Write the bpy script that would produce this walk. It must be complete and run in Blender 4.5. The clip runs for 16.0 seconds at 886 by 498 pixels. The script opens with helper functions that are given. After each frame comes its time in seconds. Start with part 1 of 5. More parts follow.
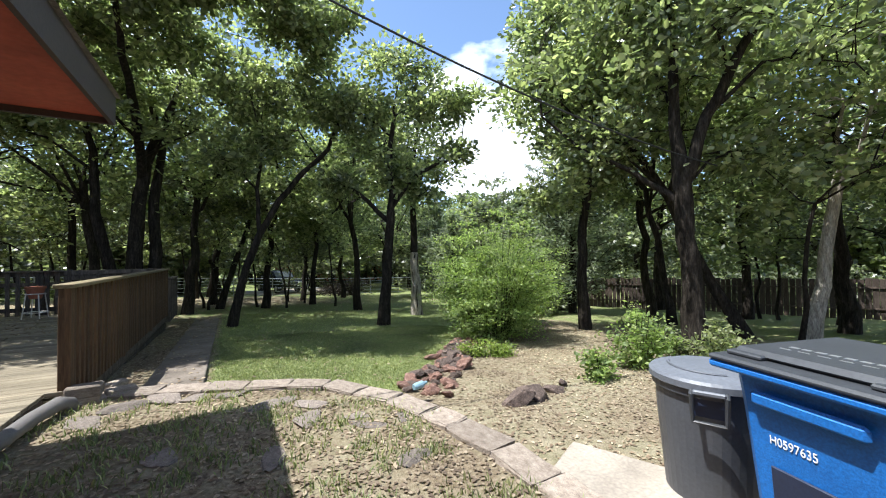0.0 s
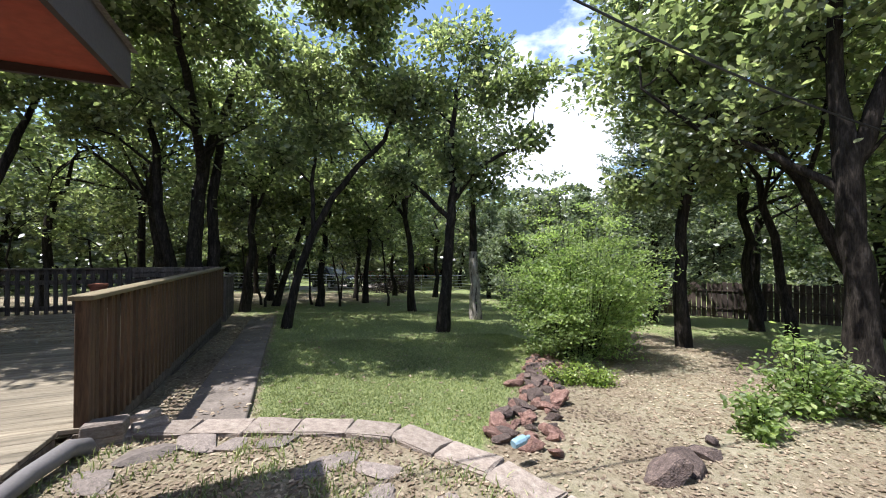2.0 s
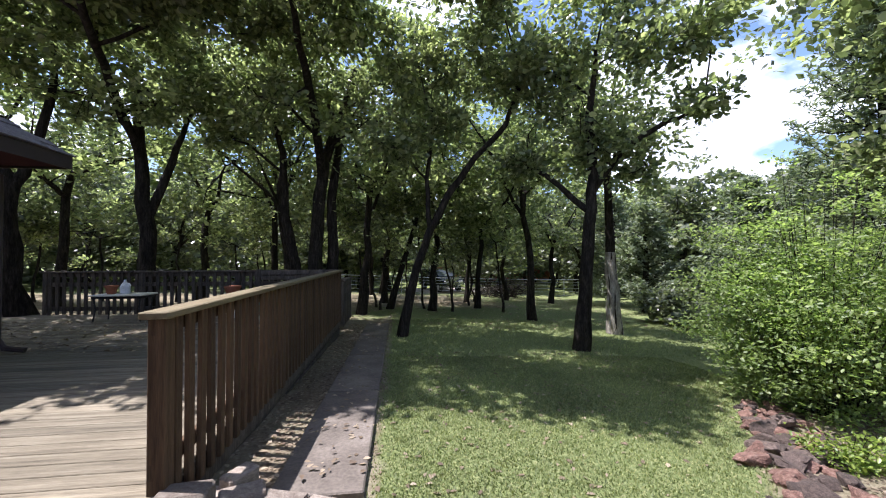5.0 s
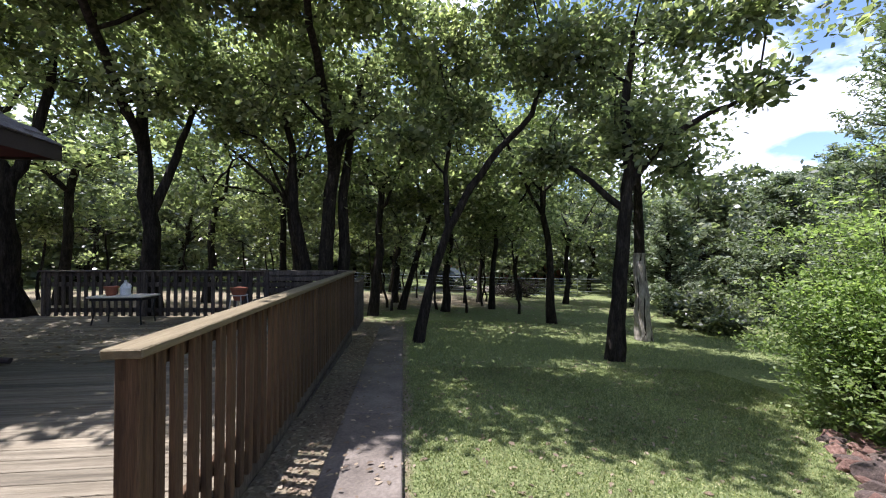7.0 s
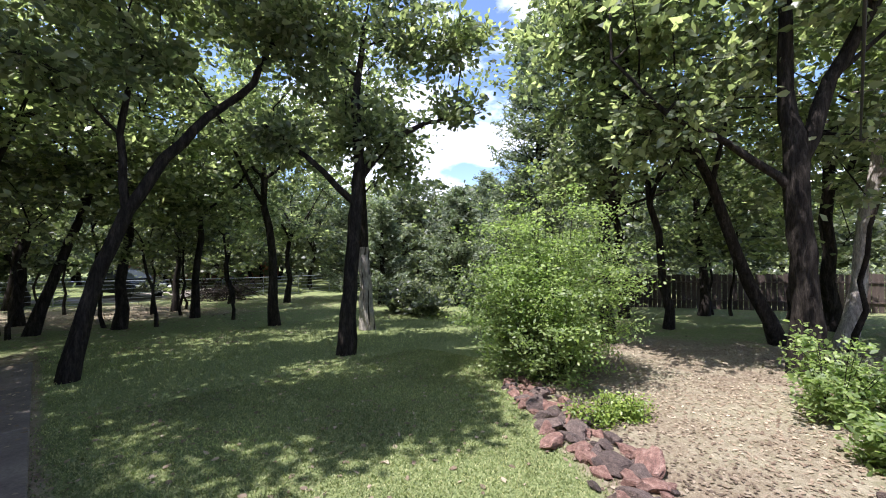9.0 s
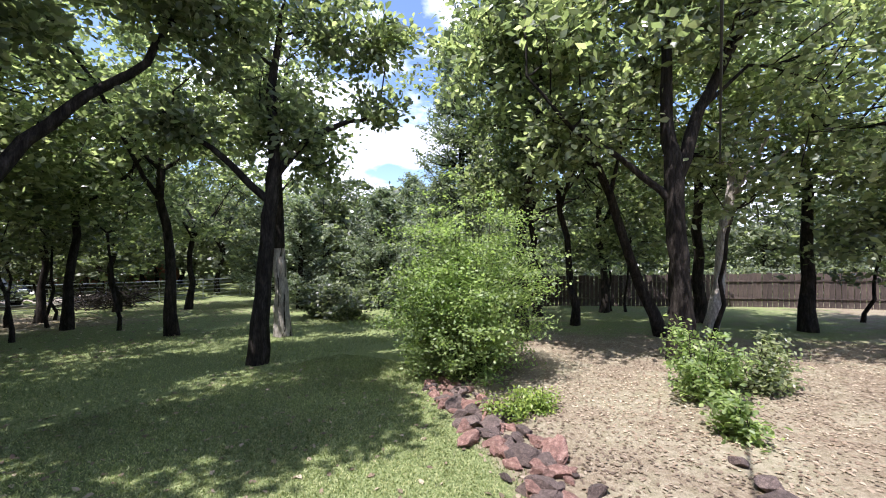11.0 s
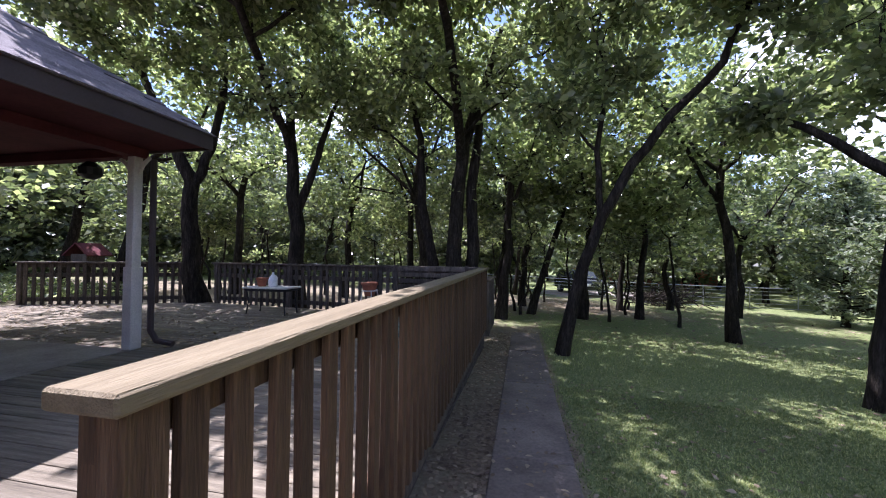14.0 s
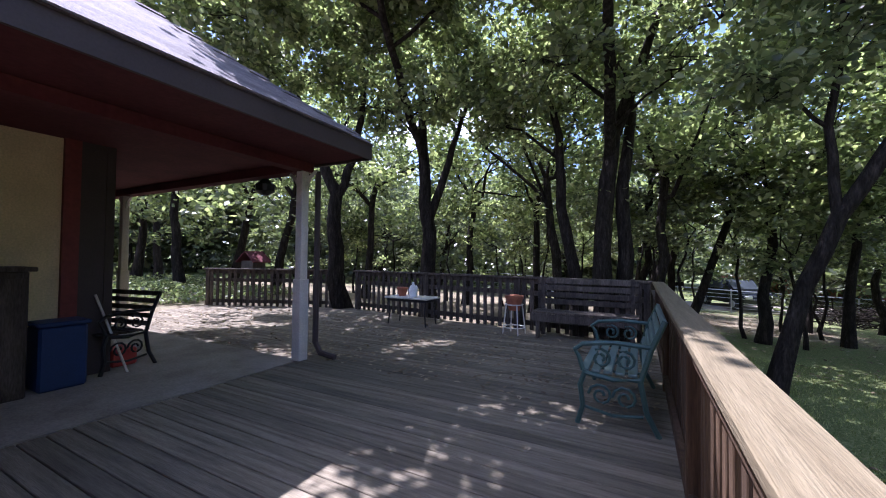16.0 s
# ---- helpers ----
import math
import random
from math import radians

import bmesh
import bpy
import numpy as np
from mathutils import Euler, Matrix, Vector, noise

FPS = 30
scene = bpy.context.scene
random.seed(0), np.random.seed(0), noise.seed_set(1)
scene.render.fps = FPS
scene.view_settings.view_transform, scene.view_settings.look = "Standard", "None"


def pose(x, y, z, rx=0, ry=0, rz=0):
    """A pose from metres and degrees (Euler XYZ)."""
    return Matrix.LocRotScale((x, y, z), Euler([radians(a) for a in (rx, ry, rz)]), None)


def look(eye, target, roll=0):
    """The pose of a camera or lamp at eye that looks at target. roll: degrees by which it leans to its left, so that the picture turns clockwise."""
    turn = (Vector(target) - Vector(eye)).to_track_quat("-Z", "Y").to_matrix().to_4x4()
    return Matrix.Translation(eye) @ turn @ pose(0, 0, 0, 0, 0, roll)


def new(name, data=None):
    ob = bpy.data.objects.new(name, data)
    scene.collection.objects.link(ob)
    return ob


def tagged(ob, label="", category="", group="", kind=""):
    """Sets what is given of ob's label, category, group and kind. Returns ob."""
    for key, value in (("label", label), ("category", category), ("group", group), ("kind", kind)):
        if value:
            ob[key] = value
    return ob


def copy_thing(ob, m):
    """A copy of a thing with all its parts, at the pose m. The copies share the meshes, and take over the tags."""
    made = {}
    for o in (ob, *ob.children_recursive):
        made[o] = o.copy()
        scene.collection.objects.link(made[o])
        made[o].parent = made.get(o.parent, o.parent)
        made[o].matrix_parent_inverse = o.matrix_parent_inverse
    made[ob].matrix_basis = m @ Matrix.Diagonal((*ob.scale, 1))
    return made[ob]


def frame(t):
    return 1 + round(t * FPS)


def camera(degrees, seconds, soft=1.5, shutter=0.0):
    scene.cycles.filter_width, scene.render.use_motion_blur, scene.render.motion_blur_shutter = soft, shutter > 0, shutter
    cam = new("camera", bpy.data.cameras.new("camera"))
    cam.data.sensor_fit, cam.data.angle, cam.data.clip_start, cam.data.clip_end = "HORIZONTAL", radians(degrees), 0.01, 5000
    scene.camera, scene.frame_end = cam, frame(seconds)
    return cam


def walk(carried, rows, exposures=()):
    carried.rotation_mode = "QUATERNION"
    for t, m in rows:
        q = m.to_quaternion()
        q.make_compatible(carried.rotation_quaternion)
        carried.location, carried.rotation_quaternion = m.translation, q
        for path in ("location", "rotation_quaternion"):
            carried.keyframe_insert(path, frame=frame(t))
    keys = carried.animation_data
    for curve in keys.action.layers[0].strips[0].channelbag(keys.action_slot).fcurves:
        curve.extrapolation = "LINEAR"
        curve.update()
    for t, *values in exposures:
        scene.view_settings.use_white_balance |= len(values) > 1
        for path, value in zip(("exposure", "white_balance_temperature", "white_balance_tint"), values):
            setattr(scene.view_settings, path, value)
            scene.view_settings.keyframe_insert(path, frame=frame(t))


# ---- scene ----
cam = camera(99.4, 16.0, soft=1.1)
PATH = [
    (0, (0.491, 0.33, 1.314), (1.483, 2.067, 1.355), -0.6),
    (0.5, (0.456, 0.653, 1.304), (1.379, 2.427, 1.343), -0.5),
    (1, (0.577, 0.961, 1.342), (1.448, 2.761, 1.384), -0.4),
    (1.5, (0.651, 1.212, 1.353), (1.474, 3.035, 1.392), -0.3),
    (2, (0.574, 1.451, 1.403), (1.343, 3.297, 1.428), 0.0),
    (2.5, (0.62, 1.7, 1.376), (1.33, 3.569, 1.408), -0.1),
    (3, (0.631, 1.958, 1.372), (1.265, 3.854, 1.405), -0.3),
    (3.5, (0.495, 2.186, 1.404), (1.039, 4.11, 1.435), -0.1),
    (4, (0.46, 2.408, 1.384), (0.905, 4.357, 1.416), -0.1),
    (4.5, (0.519, 2.647, 1.395), (0.866, 4.616, 1.434), -0.2),
    (5, (0.45, 2.852, 1.381), (0.696, 4.836, 1.421), -0.3),
    (5.2, (0.391, 2.943, 1.413), (0.602, 4.932, 1.444), -0.1),
    (6.25, (0.310, 3.280, 1.445), (0.467, 5.274, 1.472), 0.1),
    (7.3, (0.23, 3.6, 1.48), (0.53, 5.578, 1.498), 0.0),
    (7.5, (0.25, 3.734, 1.495), (0.645, 5.695, 1.502), 0.0),
    (8, (0.28, 3.96, 1.455), (1.035, 5.811, 1.474), -0.0),
    (8.5, (0.33, 4.05, 1.4), (1.46, 5.7, 1.411), -0.3),
    (9, (0.285, 4.065, 1.39), (1.754, 5.422, 1.395), -0.3),
    (9.2, (0.3, 4.042, 1.39), (1.878, 5.271, 1.389), -0.5),
    (10.25, (0.310, 4.030, 1.395), (2.130, 4.859, 1.400), -0.2),
    (11.5, (0.299, 4.037, 1.404), (1.778, 5.382, 1.423), 0.3),
    (12, (0.216, 4.216, 1.387), (1.329, 5.877, 1.409), 0.3),
    (12.5, (-0.019, 4.405, 1.327), (0.667, 6.284, 1.362), 0.4),
    (13, (-0.143, 4.472, 1.343), (0.112, 6.455, 1.373), 0.4),
    (13.5, (-0.085, 4.477, 1.319), (-0.202, 6.473, 1.355), 0.4),
    (14, (-0.147, 4.526, 1.309), (-0.556, 6.483, 1.344), 0.5),
    (14.5, (-0.396, 4.543, 1.376), (-1.031, 6.439, 1.407), 0.7),
    (15, (-0.561, 4.685, 1.398), (-1.351, 6.522, 1.44), 0.7),
    (15.5, (-0.734, 4.836, 1.425), (-1.618, 6.629, 1.474), 0.6),
    (16, (-1.041, 4.911, 1.417), (-1.97, 6.682, 1.466), 0.6),
]
EXPOSURES = [(0, 1.19, 5900, 9), (3.5, 1.13, 5750, 19), (8.5, 1.24, 5750, 20), (12, 1.35, 5750, 22), (13.5, 1.48, 5550, 30), (16, 1.55, 5300, 32)]
walk(cam, [(t, look(eye, target, roll)) for t, eye, target, roll in PATH], EXPOSURES)

# ---- world, sun, exposure ----
TO_SUN = Vector((-0.966, 0.186, 2.34)).normalized()
world = bpy.data.worlds.new("world")
scene.world = world
world.use_nodes = True
wn, wl = world.node_tree.nodes, world.node_tree.links
sky = wn.new("ShaderNodeTexSky")
sky.sky_type = "NISHITA"
sky.sun_disc = False
sky.sun_elevation = math.asin(TO_SUN.z)
sky.sun_rotation = math.atan2(TO_SUN.x, TO_SUN.y)
wco = wn.new("ShaderNodeTexCoord")
wmap = wn.new("ShaderNodeMapping")
wmap.inputs["Location"].default_value = (0.35, 0.1, 0.0)
wmap.inputs["Scale"].default_value = (1.0, 1.0, 1.9)
cloud = wn.new("ShaderNodeTexNoise")
cloud.inputs["Scale"].default_value = 2.3
cloud.inputs["Detail"].default_value = 7
cloud.inputs["Roughness"].default_value = 0.52
cloud_ramp = wn.new("ShaderNodeValToRGB")
cloud_ramp.color_ramp.elements[0].position = 0.54
cloud_ramp.color_ramp.elements[1].position = 0.62
cloud_mix = wn.new("ShaderNodeMixRGB")
cloud_mix.inputs["Color2"].default_value = (8.5, 8.7, 9.2, 1)
wl.new(wco.outputs["Generated"], wmap.inputs["Vector"])
wl.new(wmap.outputs["Vector"], cloud.inputs["Vector"])
bank = wn.new("ShaderNodeVectorMath")
bank.operation = "DOT_PRODUCT"
bank.inputs[1].default_value = Vector((0.68, 0.7, 0.3)).normalized()
wl.new(wco.outputs["Generated"], bank.inputs[0])
bank_share = wn.new("ShaderNodeMapRange")
for key, val in (("From Min", 0.9), ("From Max", 0.995), ("To Min", 0.0), ("To Max", 0.16)):
    bank_share.inputs[key].default_value = val
wl.new(bank.outputs["Value"], bank_share.inputs["Value"])
heap = wn.new("ShaderNodeMath")
heap.operation = "ADD"
wl.new(cloud.outputs["Fac"], heap.inputs[0])
wl.new(bank_share.outputs[0], heap.inputs[1])
wl.new(heap.outputs[0], cloud_ramp.inputs["Fac"])
wl.new(cloud_ramp.outputs["Color"], cloud_mix.inputs["Fac"])
wl.new(sky.outputs["Color"], cloud_mix.inputs["Color1"])
wl.new(cloud_mix.outputs["Color"], wn["Background"].inputs["Color"])
wn["Background"].inputs["Strength"].default_value = 0.115

sun = new("sun", bpy.data.lights.new("sun", "SUN"))
sun.data.energy = 5.0
sun.data.angle = radians(0.53)
sun.data.color = (1.0, 0.95, 0.86)
sun.matrix_world = look(TO_SUN * 60, (0, 0, 0))

# ---- materials ----
def shader(name, colors, scale=6.0, rough=0.8, bump=0.25, fine=40.0, stretch=(1, 1, 1), metal=0.0, per="none", vary=0.25, spec=0.4, coords="Object"):
    """Noise-blended colours with a fine grain, some bump, and a random tone per object or island."""
    m = bpy.data.materials.new(name)
    m.use_nodes = True
    n, l = m.node_tree.nodes, m.node_tree.links
    b = n["Principled BSDF"]
    co = n.new("ShaderNodeTexCoord")
    mp = n.new("ShaderNodeMapping")
    mp.inputs["Scale"].default_value = stretch
    l.new(co.outputs[coords], mp.inputs["Vector"])
    big = n.new("ShaderNodeTexNoise")
    big.inputs["Scale"].default_value = scale
    big.inputs["Detail"].default_value = 6
    big.inputs["Roughness"].default_value = 0.6
    small = n.new("ShaderNodeTexNoise")
    small.inputs["Scale"].default_value = fine
    small.inputs["Detail"].default_value = 4
    l.new(mp.outputs[0], big.inputs["Vector"])
    l.new(mp.outputs[0], small.inputs["Vector"])
    ramp = n.new("ShaderNodeValToRGB")
    els = ramp.color_ramp.elements
    while len(els) < len(colors):
        els.new(0.5)
    for i, c in enumerate(colors):
        els[i].position = 0.3 + 0.4 * i / max(1, len(colors) - 1)
        els[i].color = (*c, 1)
    l.new(big.outputs["Fac"], ramp.inputs["Fac"])
    grain = n.new("ShaderNodeMapRange")
    grain.inputs["From Min"].default_value, grain.inputs["From Max"].default_value = 0.3, 0.7
    grain.inputs["To Min"].default_value, grain.inputs["To Max"].default_value = 1 - vary, 1 + vary
    l.new(small.outputs["Fac"], grain.inputs["Value"])
    hsv = n.new("ShaderNodeHueSaturation")
    l.new(ramp.outputs["Color"], hsv.inputs["Color"])
    value = grain.outputs[0]
    if per != "none":
        src = n.new("ShaderNodeObjectInfo") if per == "object" else n.new("ShaderNodeNewGeometry")
        out = src.outputs["Random"] if per == "object" else src.outputs["Random Per Island"]
        tone = n.new("ShaderNodeMapRange")
        tone.inputs["To Min"].default_value, tone.inputs["To Max"].default_value = 0.72, 1.25
        l.new(out, tone.inputs["Value"])
        mul = n.new("ShaderNodeMath")
        mul.operation = "MULTIPLY"
        l.new(value, mul.inputs[0])
        l.new(tone.outputs[0], mul.inputs[1])
        value = mul.outputs[0]
    l.new(value, hsv.inputs["Value"])
    l.new(hsv.outputs[0], b.inputs["Base Color"])
    b.inputs["Roughness"].default_value = rough
    b.inputs["Metallic"].default_value = metal
    b.inputs["Specular IOR Level"].default_value = spec
    if bump:
        bp = n.new("ShaderNodeBump")
        bp.inputs["Strength"].default_value = bump
        bp.inputs["Distance"].default_value = 0.02
        l.new(small.outputs["Fac"], bp.inputs["Height"])
        l.new(bp.outputs[0], b.inputs["Normal"])
    return m


def leaf_shader(name, dark, mid, light, through_share=0.35, rough=0.45):
    m = bpy.data.materials.new(name)
    m.use_nodes = True
    n, l = m.node_tree.nodes, m.node_tree.links
    b = n["Principled BSDF"]
    geo = n.new("ShaderNodeNewGeometry")
    ramp = n.new("ShaderNodeValToRGB")
    els = ramp.color_ramp.elements
    els.new(0.5)
    for e, c, p in zip(els, (dark, mid, light), (0.0, 0.6, 1.0)):
        e.color, e.position = (*c, 1), p
    l.new(geo.outputs["Random Per Island"], ramp.inputs["Fac"])
    co = n.new("ShaderNodeTexCoord")
    ns = n.new("ShaderNodeTexNoise")
    ns.inputs["Scale"].default_value = 0.7
    l.new(co.outputs["Object"], ns.inputs["Vector"])
    hsv = n.new("ShaderNodeHueSaturation")
    mr = n.new("ShaderNodeMapRange")
    mr.inputs["From Min"].default_value, mr.inputs["From Max"].default_value = 0.3, 0.7
    mr.inputs["To Min"].default_value, mr.inputs["To Max"].default_value = 0.7, 1.3
    l.new(ns.outputs["Fac"], mr.inputs["Value"])
    l.new(mr.outputs[0], hsv.inputs["Value"])
    l.new(ramp.outputs[0], hsv.inputs["Color"])
    l.new(hsv.outputs[0], b.inputs["Base Color"])
    b.inputs["Roughness"].default_value = rough
    b.inputs["Specular IOR Level"].default_value = 0.65
    tr = n.new("ShaderNodeBsdfTranslucent")
    warm = n.new("ShaderNodeMixRGB")
    warm.blend_type = "MULTIPLY"
    warm.inputs["Fac"].default_value = 1.0
    warm.inputs["Color2"].default_value = (1.15, 1.28, 0.75, 1)
    l.new(hsv.outputs[0], warm.inputs["Color1"])
    l.new(warm.outputs[0], tr.inputs["Color"])
    mix = n.new("ShaderNodeMixShader")
    mix.inputs["Fac"].default_value = through_share
    l.new(b.outputs[0], mix.inputs[1])
    l.new(tr.outputs[0], mix.inputs[2])
    l.new(mix.outputs[0], n["Material Output"].inputs["Surface"])
    return m


def plain(name, color, rough=0.5, metal=0.0, spec=0.5, vary=0.12, fine=60.0):
    return shader(name, [tuple(c * 0.85 for c in color), tuple(min(1, c * 1.12) for c in color)], scale=3.0, rough=rough, bump=0.06, fine=fine, metal=metal, vary=vary, spec=spec)


def glass(name, color=(0.05, 0.06, 0.07)):
    m = plain(name, color, rough=0.08, spec=0.8, vary=0.02)
    return m


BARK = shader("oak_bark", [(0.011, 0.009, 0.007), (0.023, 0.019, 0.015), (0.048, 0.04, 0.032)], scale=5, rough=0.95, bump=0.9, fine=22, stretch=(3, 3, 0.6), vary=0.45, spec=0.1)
BARK_PALE = shader("pale_bark", [(0.16, 0.136, 0.11), (0.3, 0.265, 0.22), (0.42, 0.38, 0.32)], scale=5, rough=0.95, bump=0.9, fine=22, stretch=(3, 3, 0.6), vary=0.4)
OAK = leaf_shader("oak_leaf", (0.102, 0.125, 0.072), (0.235, 0.262, 0.14), (0.46, 0.475, 0.28), 0.63, 0.27)
# Oak leaf again, with the gloom of the wood put into its colours.
OAK_SHADED = leaf_shader("shaded_oak_leaf", (0.066, 0.08, 0.048), (0.14, 0.16, 0.09), (0.28, 0.295, 0.17), 0.52, 0.35)
CEDAR = leaf_shader("cedar_leaf", (0.11, 0.14, 0.088), (0.187, 0.22, 0.137), (0.28, 0.3, 0.197), 0.42, 0.6)
FRESH = leaf_shader("fresh_leaf", (0.14, 0.195, 0.065), (0.26, 0.335, 0.115), (0.42, 0.485, 0.19), 0.6, 0.48)
LIME = leaf_shader("lime_leaf", (0.12, 0.18, 0.03), (0.19, 0.26, 0.04), (0.27, 0.32, 0.06), 0.4)
BLADE = leaf_shader("grass_blade", (0.112, 0.14, 0.046), (0.205, 0.243, 0.086), (0.4, 0.39, 0.18), 0.35, 0.6)
DRY_LEAF = leaf_shader("dry_leaf", (0.105, 0.07, 0.043), (0.215, 0.157, 0.1), (0.38, 0.305, 0.212), 0.2, 0.8)
DECKWOOD = shader("deck_board_wood", [(0.11, 0.09, 0.06), (0.205, 0.172, 0.118), (0.285, 0.246, 0.175)], scale=2.5, rough=0.85, bump=0.5, fine=26, stretch=(0.5, 9, 9), per="object", vary=0.22)
# Railing brown, with the shade of its outer side put into the colour.
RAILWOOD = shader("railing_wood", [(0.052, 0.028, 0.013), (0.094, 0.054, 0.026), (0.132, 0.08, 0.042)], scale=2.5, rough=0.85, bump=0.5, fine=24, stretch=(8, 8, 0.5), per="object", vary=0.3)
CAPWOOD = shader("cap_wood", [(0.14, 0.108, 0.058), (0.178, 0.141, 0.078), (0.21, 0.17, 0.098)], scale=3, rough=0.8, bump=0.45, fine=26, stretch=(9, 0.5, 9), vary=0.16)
OLDWOOD = shader("weathered_dark_wood", [(0.035, 0.028, 0.022), (0.075, 0.06, 0.046), (0.12, 0.1, 0.08)], scale=3, rough=0.9, bump=0.5, fine=24, stretch=(4, 4, 0.7), per="object", vary=0.3)
FENCEWOOD = shader("fence_wood", [(0.03, 0.021, 0.017), (0.06, 0.043, 0.033), (0.095, 0.07, 0.056)], scale=3, rough=0.9, bump=0.4, fine=20, stretch=(4, 4, 0.5), per="object", vary=0.3)
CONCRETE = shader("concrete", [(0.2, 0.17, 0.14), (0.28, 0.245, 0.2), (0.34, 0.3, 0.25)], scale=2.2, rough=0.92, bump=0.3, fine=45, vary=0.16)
# Walkway concrete, darkened in colour for the shade of railing and trees.
WALKSTONE = shader("shade_darkened_walk_concrete", [(0.088, 0.072, 0.058), (0.14, 0.116, 0.094), (0.19, 0.16, 0.132)], scale=2.2, rough=0.92, bump=0.3, fine=40, vary=0.2)
TRIMRED = shader("red_trim_paint", [(0.14, 0.03, 0.028), (0.19, 0.04, 0.036), (0.22, 0.05, 0.043)], scale=2, rough=0.6, bump=0.15, fine=20, vary=0.14)
# Porch red with under-roof shade in the colour; the bird house roof reuses it.
DARKRED = shader("dark_red_and_shaded_porch_paint", [(0.075, 0.018, 0.022), (0.105, 0.025, 0.03), (0.13, 0.032, 0.036)], scale=2, rough=0.95, bump=0.15, fine=20, vary=0.14)
EDGESTONE = shader("edging_stone", [(0.16, 0.125, 0.098), (0.245, 0.2, 0.16), (0.31, 0.265, 0.215)], scale=7, rough=0.92, bump=0.6, fine=35, per="object", vary=0.22, coords="Generated")
REDROCK = shader("iron_red_rock", [(0.11, 0.062, 0.048), (0.2, 0.11, 0.082), (0.31, 0.2, 0.155)], scale=3, rough=0.95, bump=1.0, fine=14, per="object", vary=0.35)
DARKROCK = shader("dark_brown_rock", [(0.06, 0.042, 0.035), (0.11, 0.08, 0.066), (0.17, 0.125, 0.1)], scale=4, rough=0.95, bump=1.0, fine=18, per="object", vary=0.4)
FLATSTONE = shader("flat_step_stone", [(0.115, 0.095, 0.082), (0.175, 0.145, 0.122), (0.24, 0.2, 0.165)], scale=6, rough=0.95, bump=0.6, fine=26, per="object", vary=0.3)
SHINGLE = shader("roof_shingle", [(0.1, 0.085, 0.085), (0.16, 0.14, 0.14), (0.22, 0.195, 0.195)], scale=4, rough=0.9, bump=0.5, fine=60, per="object", vary=0.35)
REDPAINT = shader("red_painted_board", [(0.28, 0.055, 0.034), (0.37, 0.075, 0.045), (0.42, 0.095, 0.056)], scale=2, rough=0.6, bump=0.15, fine=20, stretch=(1, 1, 1), vary=0.12)
BROWNPAINT = plain("dark_brown_fascia_paint", (0.055, 0.04, 0.037), 0.6)
CREAM = plain("cream_wall_paint", (0.7, 0.57, 0.32), 0.75)
WHITEWOOD = plain("worn_white_paint", (0.66, 0.62, 0.54), 0.6)
BRICK = shader("red_brick", [(0.22, 0.085, 0.055), (0.32, 0.125, 0.08), (0.38, 0.17, 0.11)], scale=5, rough=0.9, bump=0.4, fine=50, per="island", vary=0.25)
BLUE = shader("blue_cart_plastic", [(0.012, 0.11, 0.38), (0.017, 0.145, 0.48)], scale=8, rough=0.55, bump=0.12, fine=120, vary=0.22)
# Navy of the flat panels that paint the shade inside recesses.
NAVY = plain("navy_recess_shade", (0.012, 0.02, 0.05), 0.5)
BLACKP = plain("black_plastic", (0.03, 0.032, 0.036), 0.45)
LIDP = plain("dark_grey_lid_plastic", (0.034, 0.037, 0.042), 0.5)
CANP = plain("charcoal_can_plastic", (0.06, 0.064, 0.075), 0.42)
CANLID = plain("grey_can_lid_plastic", (0.115, 0.125, 0.145), 0.5)
CHROME = plain("dull_metal", (0.5, 0.5, 0.5), 0.35, 0.9)
IRON = plain("black_cast_iron", (0.02, 0.02, 0.022), 0.5, 0.3)
GREENIRON = plain("green_painted_iron", (0.05, 0.1, 0.085), 0.45, 0.1)
GREENSLAT = plain("green_bench_slat", (0.13, 0.19, 0.17), 0.5)
WHITEP = plain("white_plastic", (0.75, 0.75, 0.75), 0.45)
CLAY = plain("terracotta", (0.3, 0.1, 0.05), 0.85)
PIPEP = plain("grey_drain_pipe", (0.13, 0.12, 0.115), 0.55)
CAR = plain("dark_car_paint", (0.02, 0.023, 0.03), 0.25, 0.3)
RUBBER = plain("tyre_rubber", (0.02, 0.02, 0.02), 0.85)
GLASS = glass("dark_glass")
GALV = plain("galvanised_steel", (0.38, 0.39, 0.4), 0.45, 0.7)
SCREEN = plain("porch_grey_paint", (0.3, 0.3, 0.3), 0.7)
BLUEBOX = plain("blue_bin_plastic", (0.012, 0.035, 0.11), 0.55)
REDP = plain("red_plastic", (0.5, 0.06, 0.05), 0.5)
TEAL = plain("pale_blue_plastic", (0.22, 0.34, 0.4), 0.5)

# ---- building helpers ----
ORIGIN = {}


def thing(name, at, label, category, group="", kind=""):
    ob = new(name)
    ob.location = at
    ob.empty_display_size = 0.1
    ORIGIN[ob] = Vector(at)
    return tagged(ob, label, category, group, kind)


def finish(bm, mat, smooth=False):
    me = bpy.data.meshes.new("part")
    bm.to_mesh(me)
    bm.free()
    me.materials.append(mat)
    if smooth:
        me.polygons.foreach_set("use_smooth", [True] * len(me.polygons))
    return me


def part(name, bm, mat, parent, label="", smooth=False):
    """One mesh object from a bmesh in world coordinates, under a thing or a part."""
    origin = ORIGIN.get(parent, Vector((0, 0, 0)))
    bmesh.ops.translate(bm, verts=bm.verts, vec=-origin)
    ob = new(name, finish(bm, mat, smooth))
    ob.parent = parent
    ORIGIN[ob] = origin
    return tagged(ob, label)


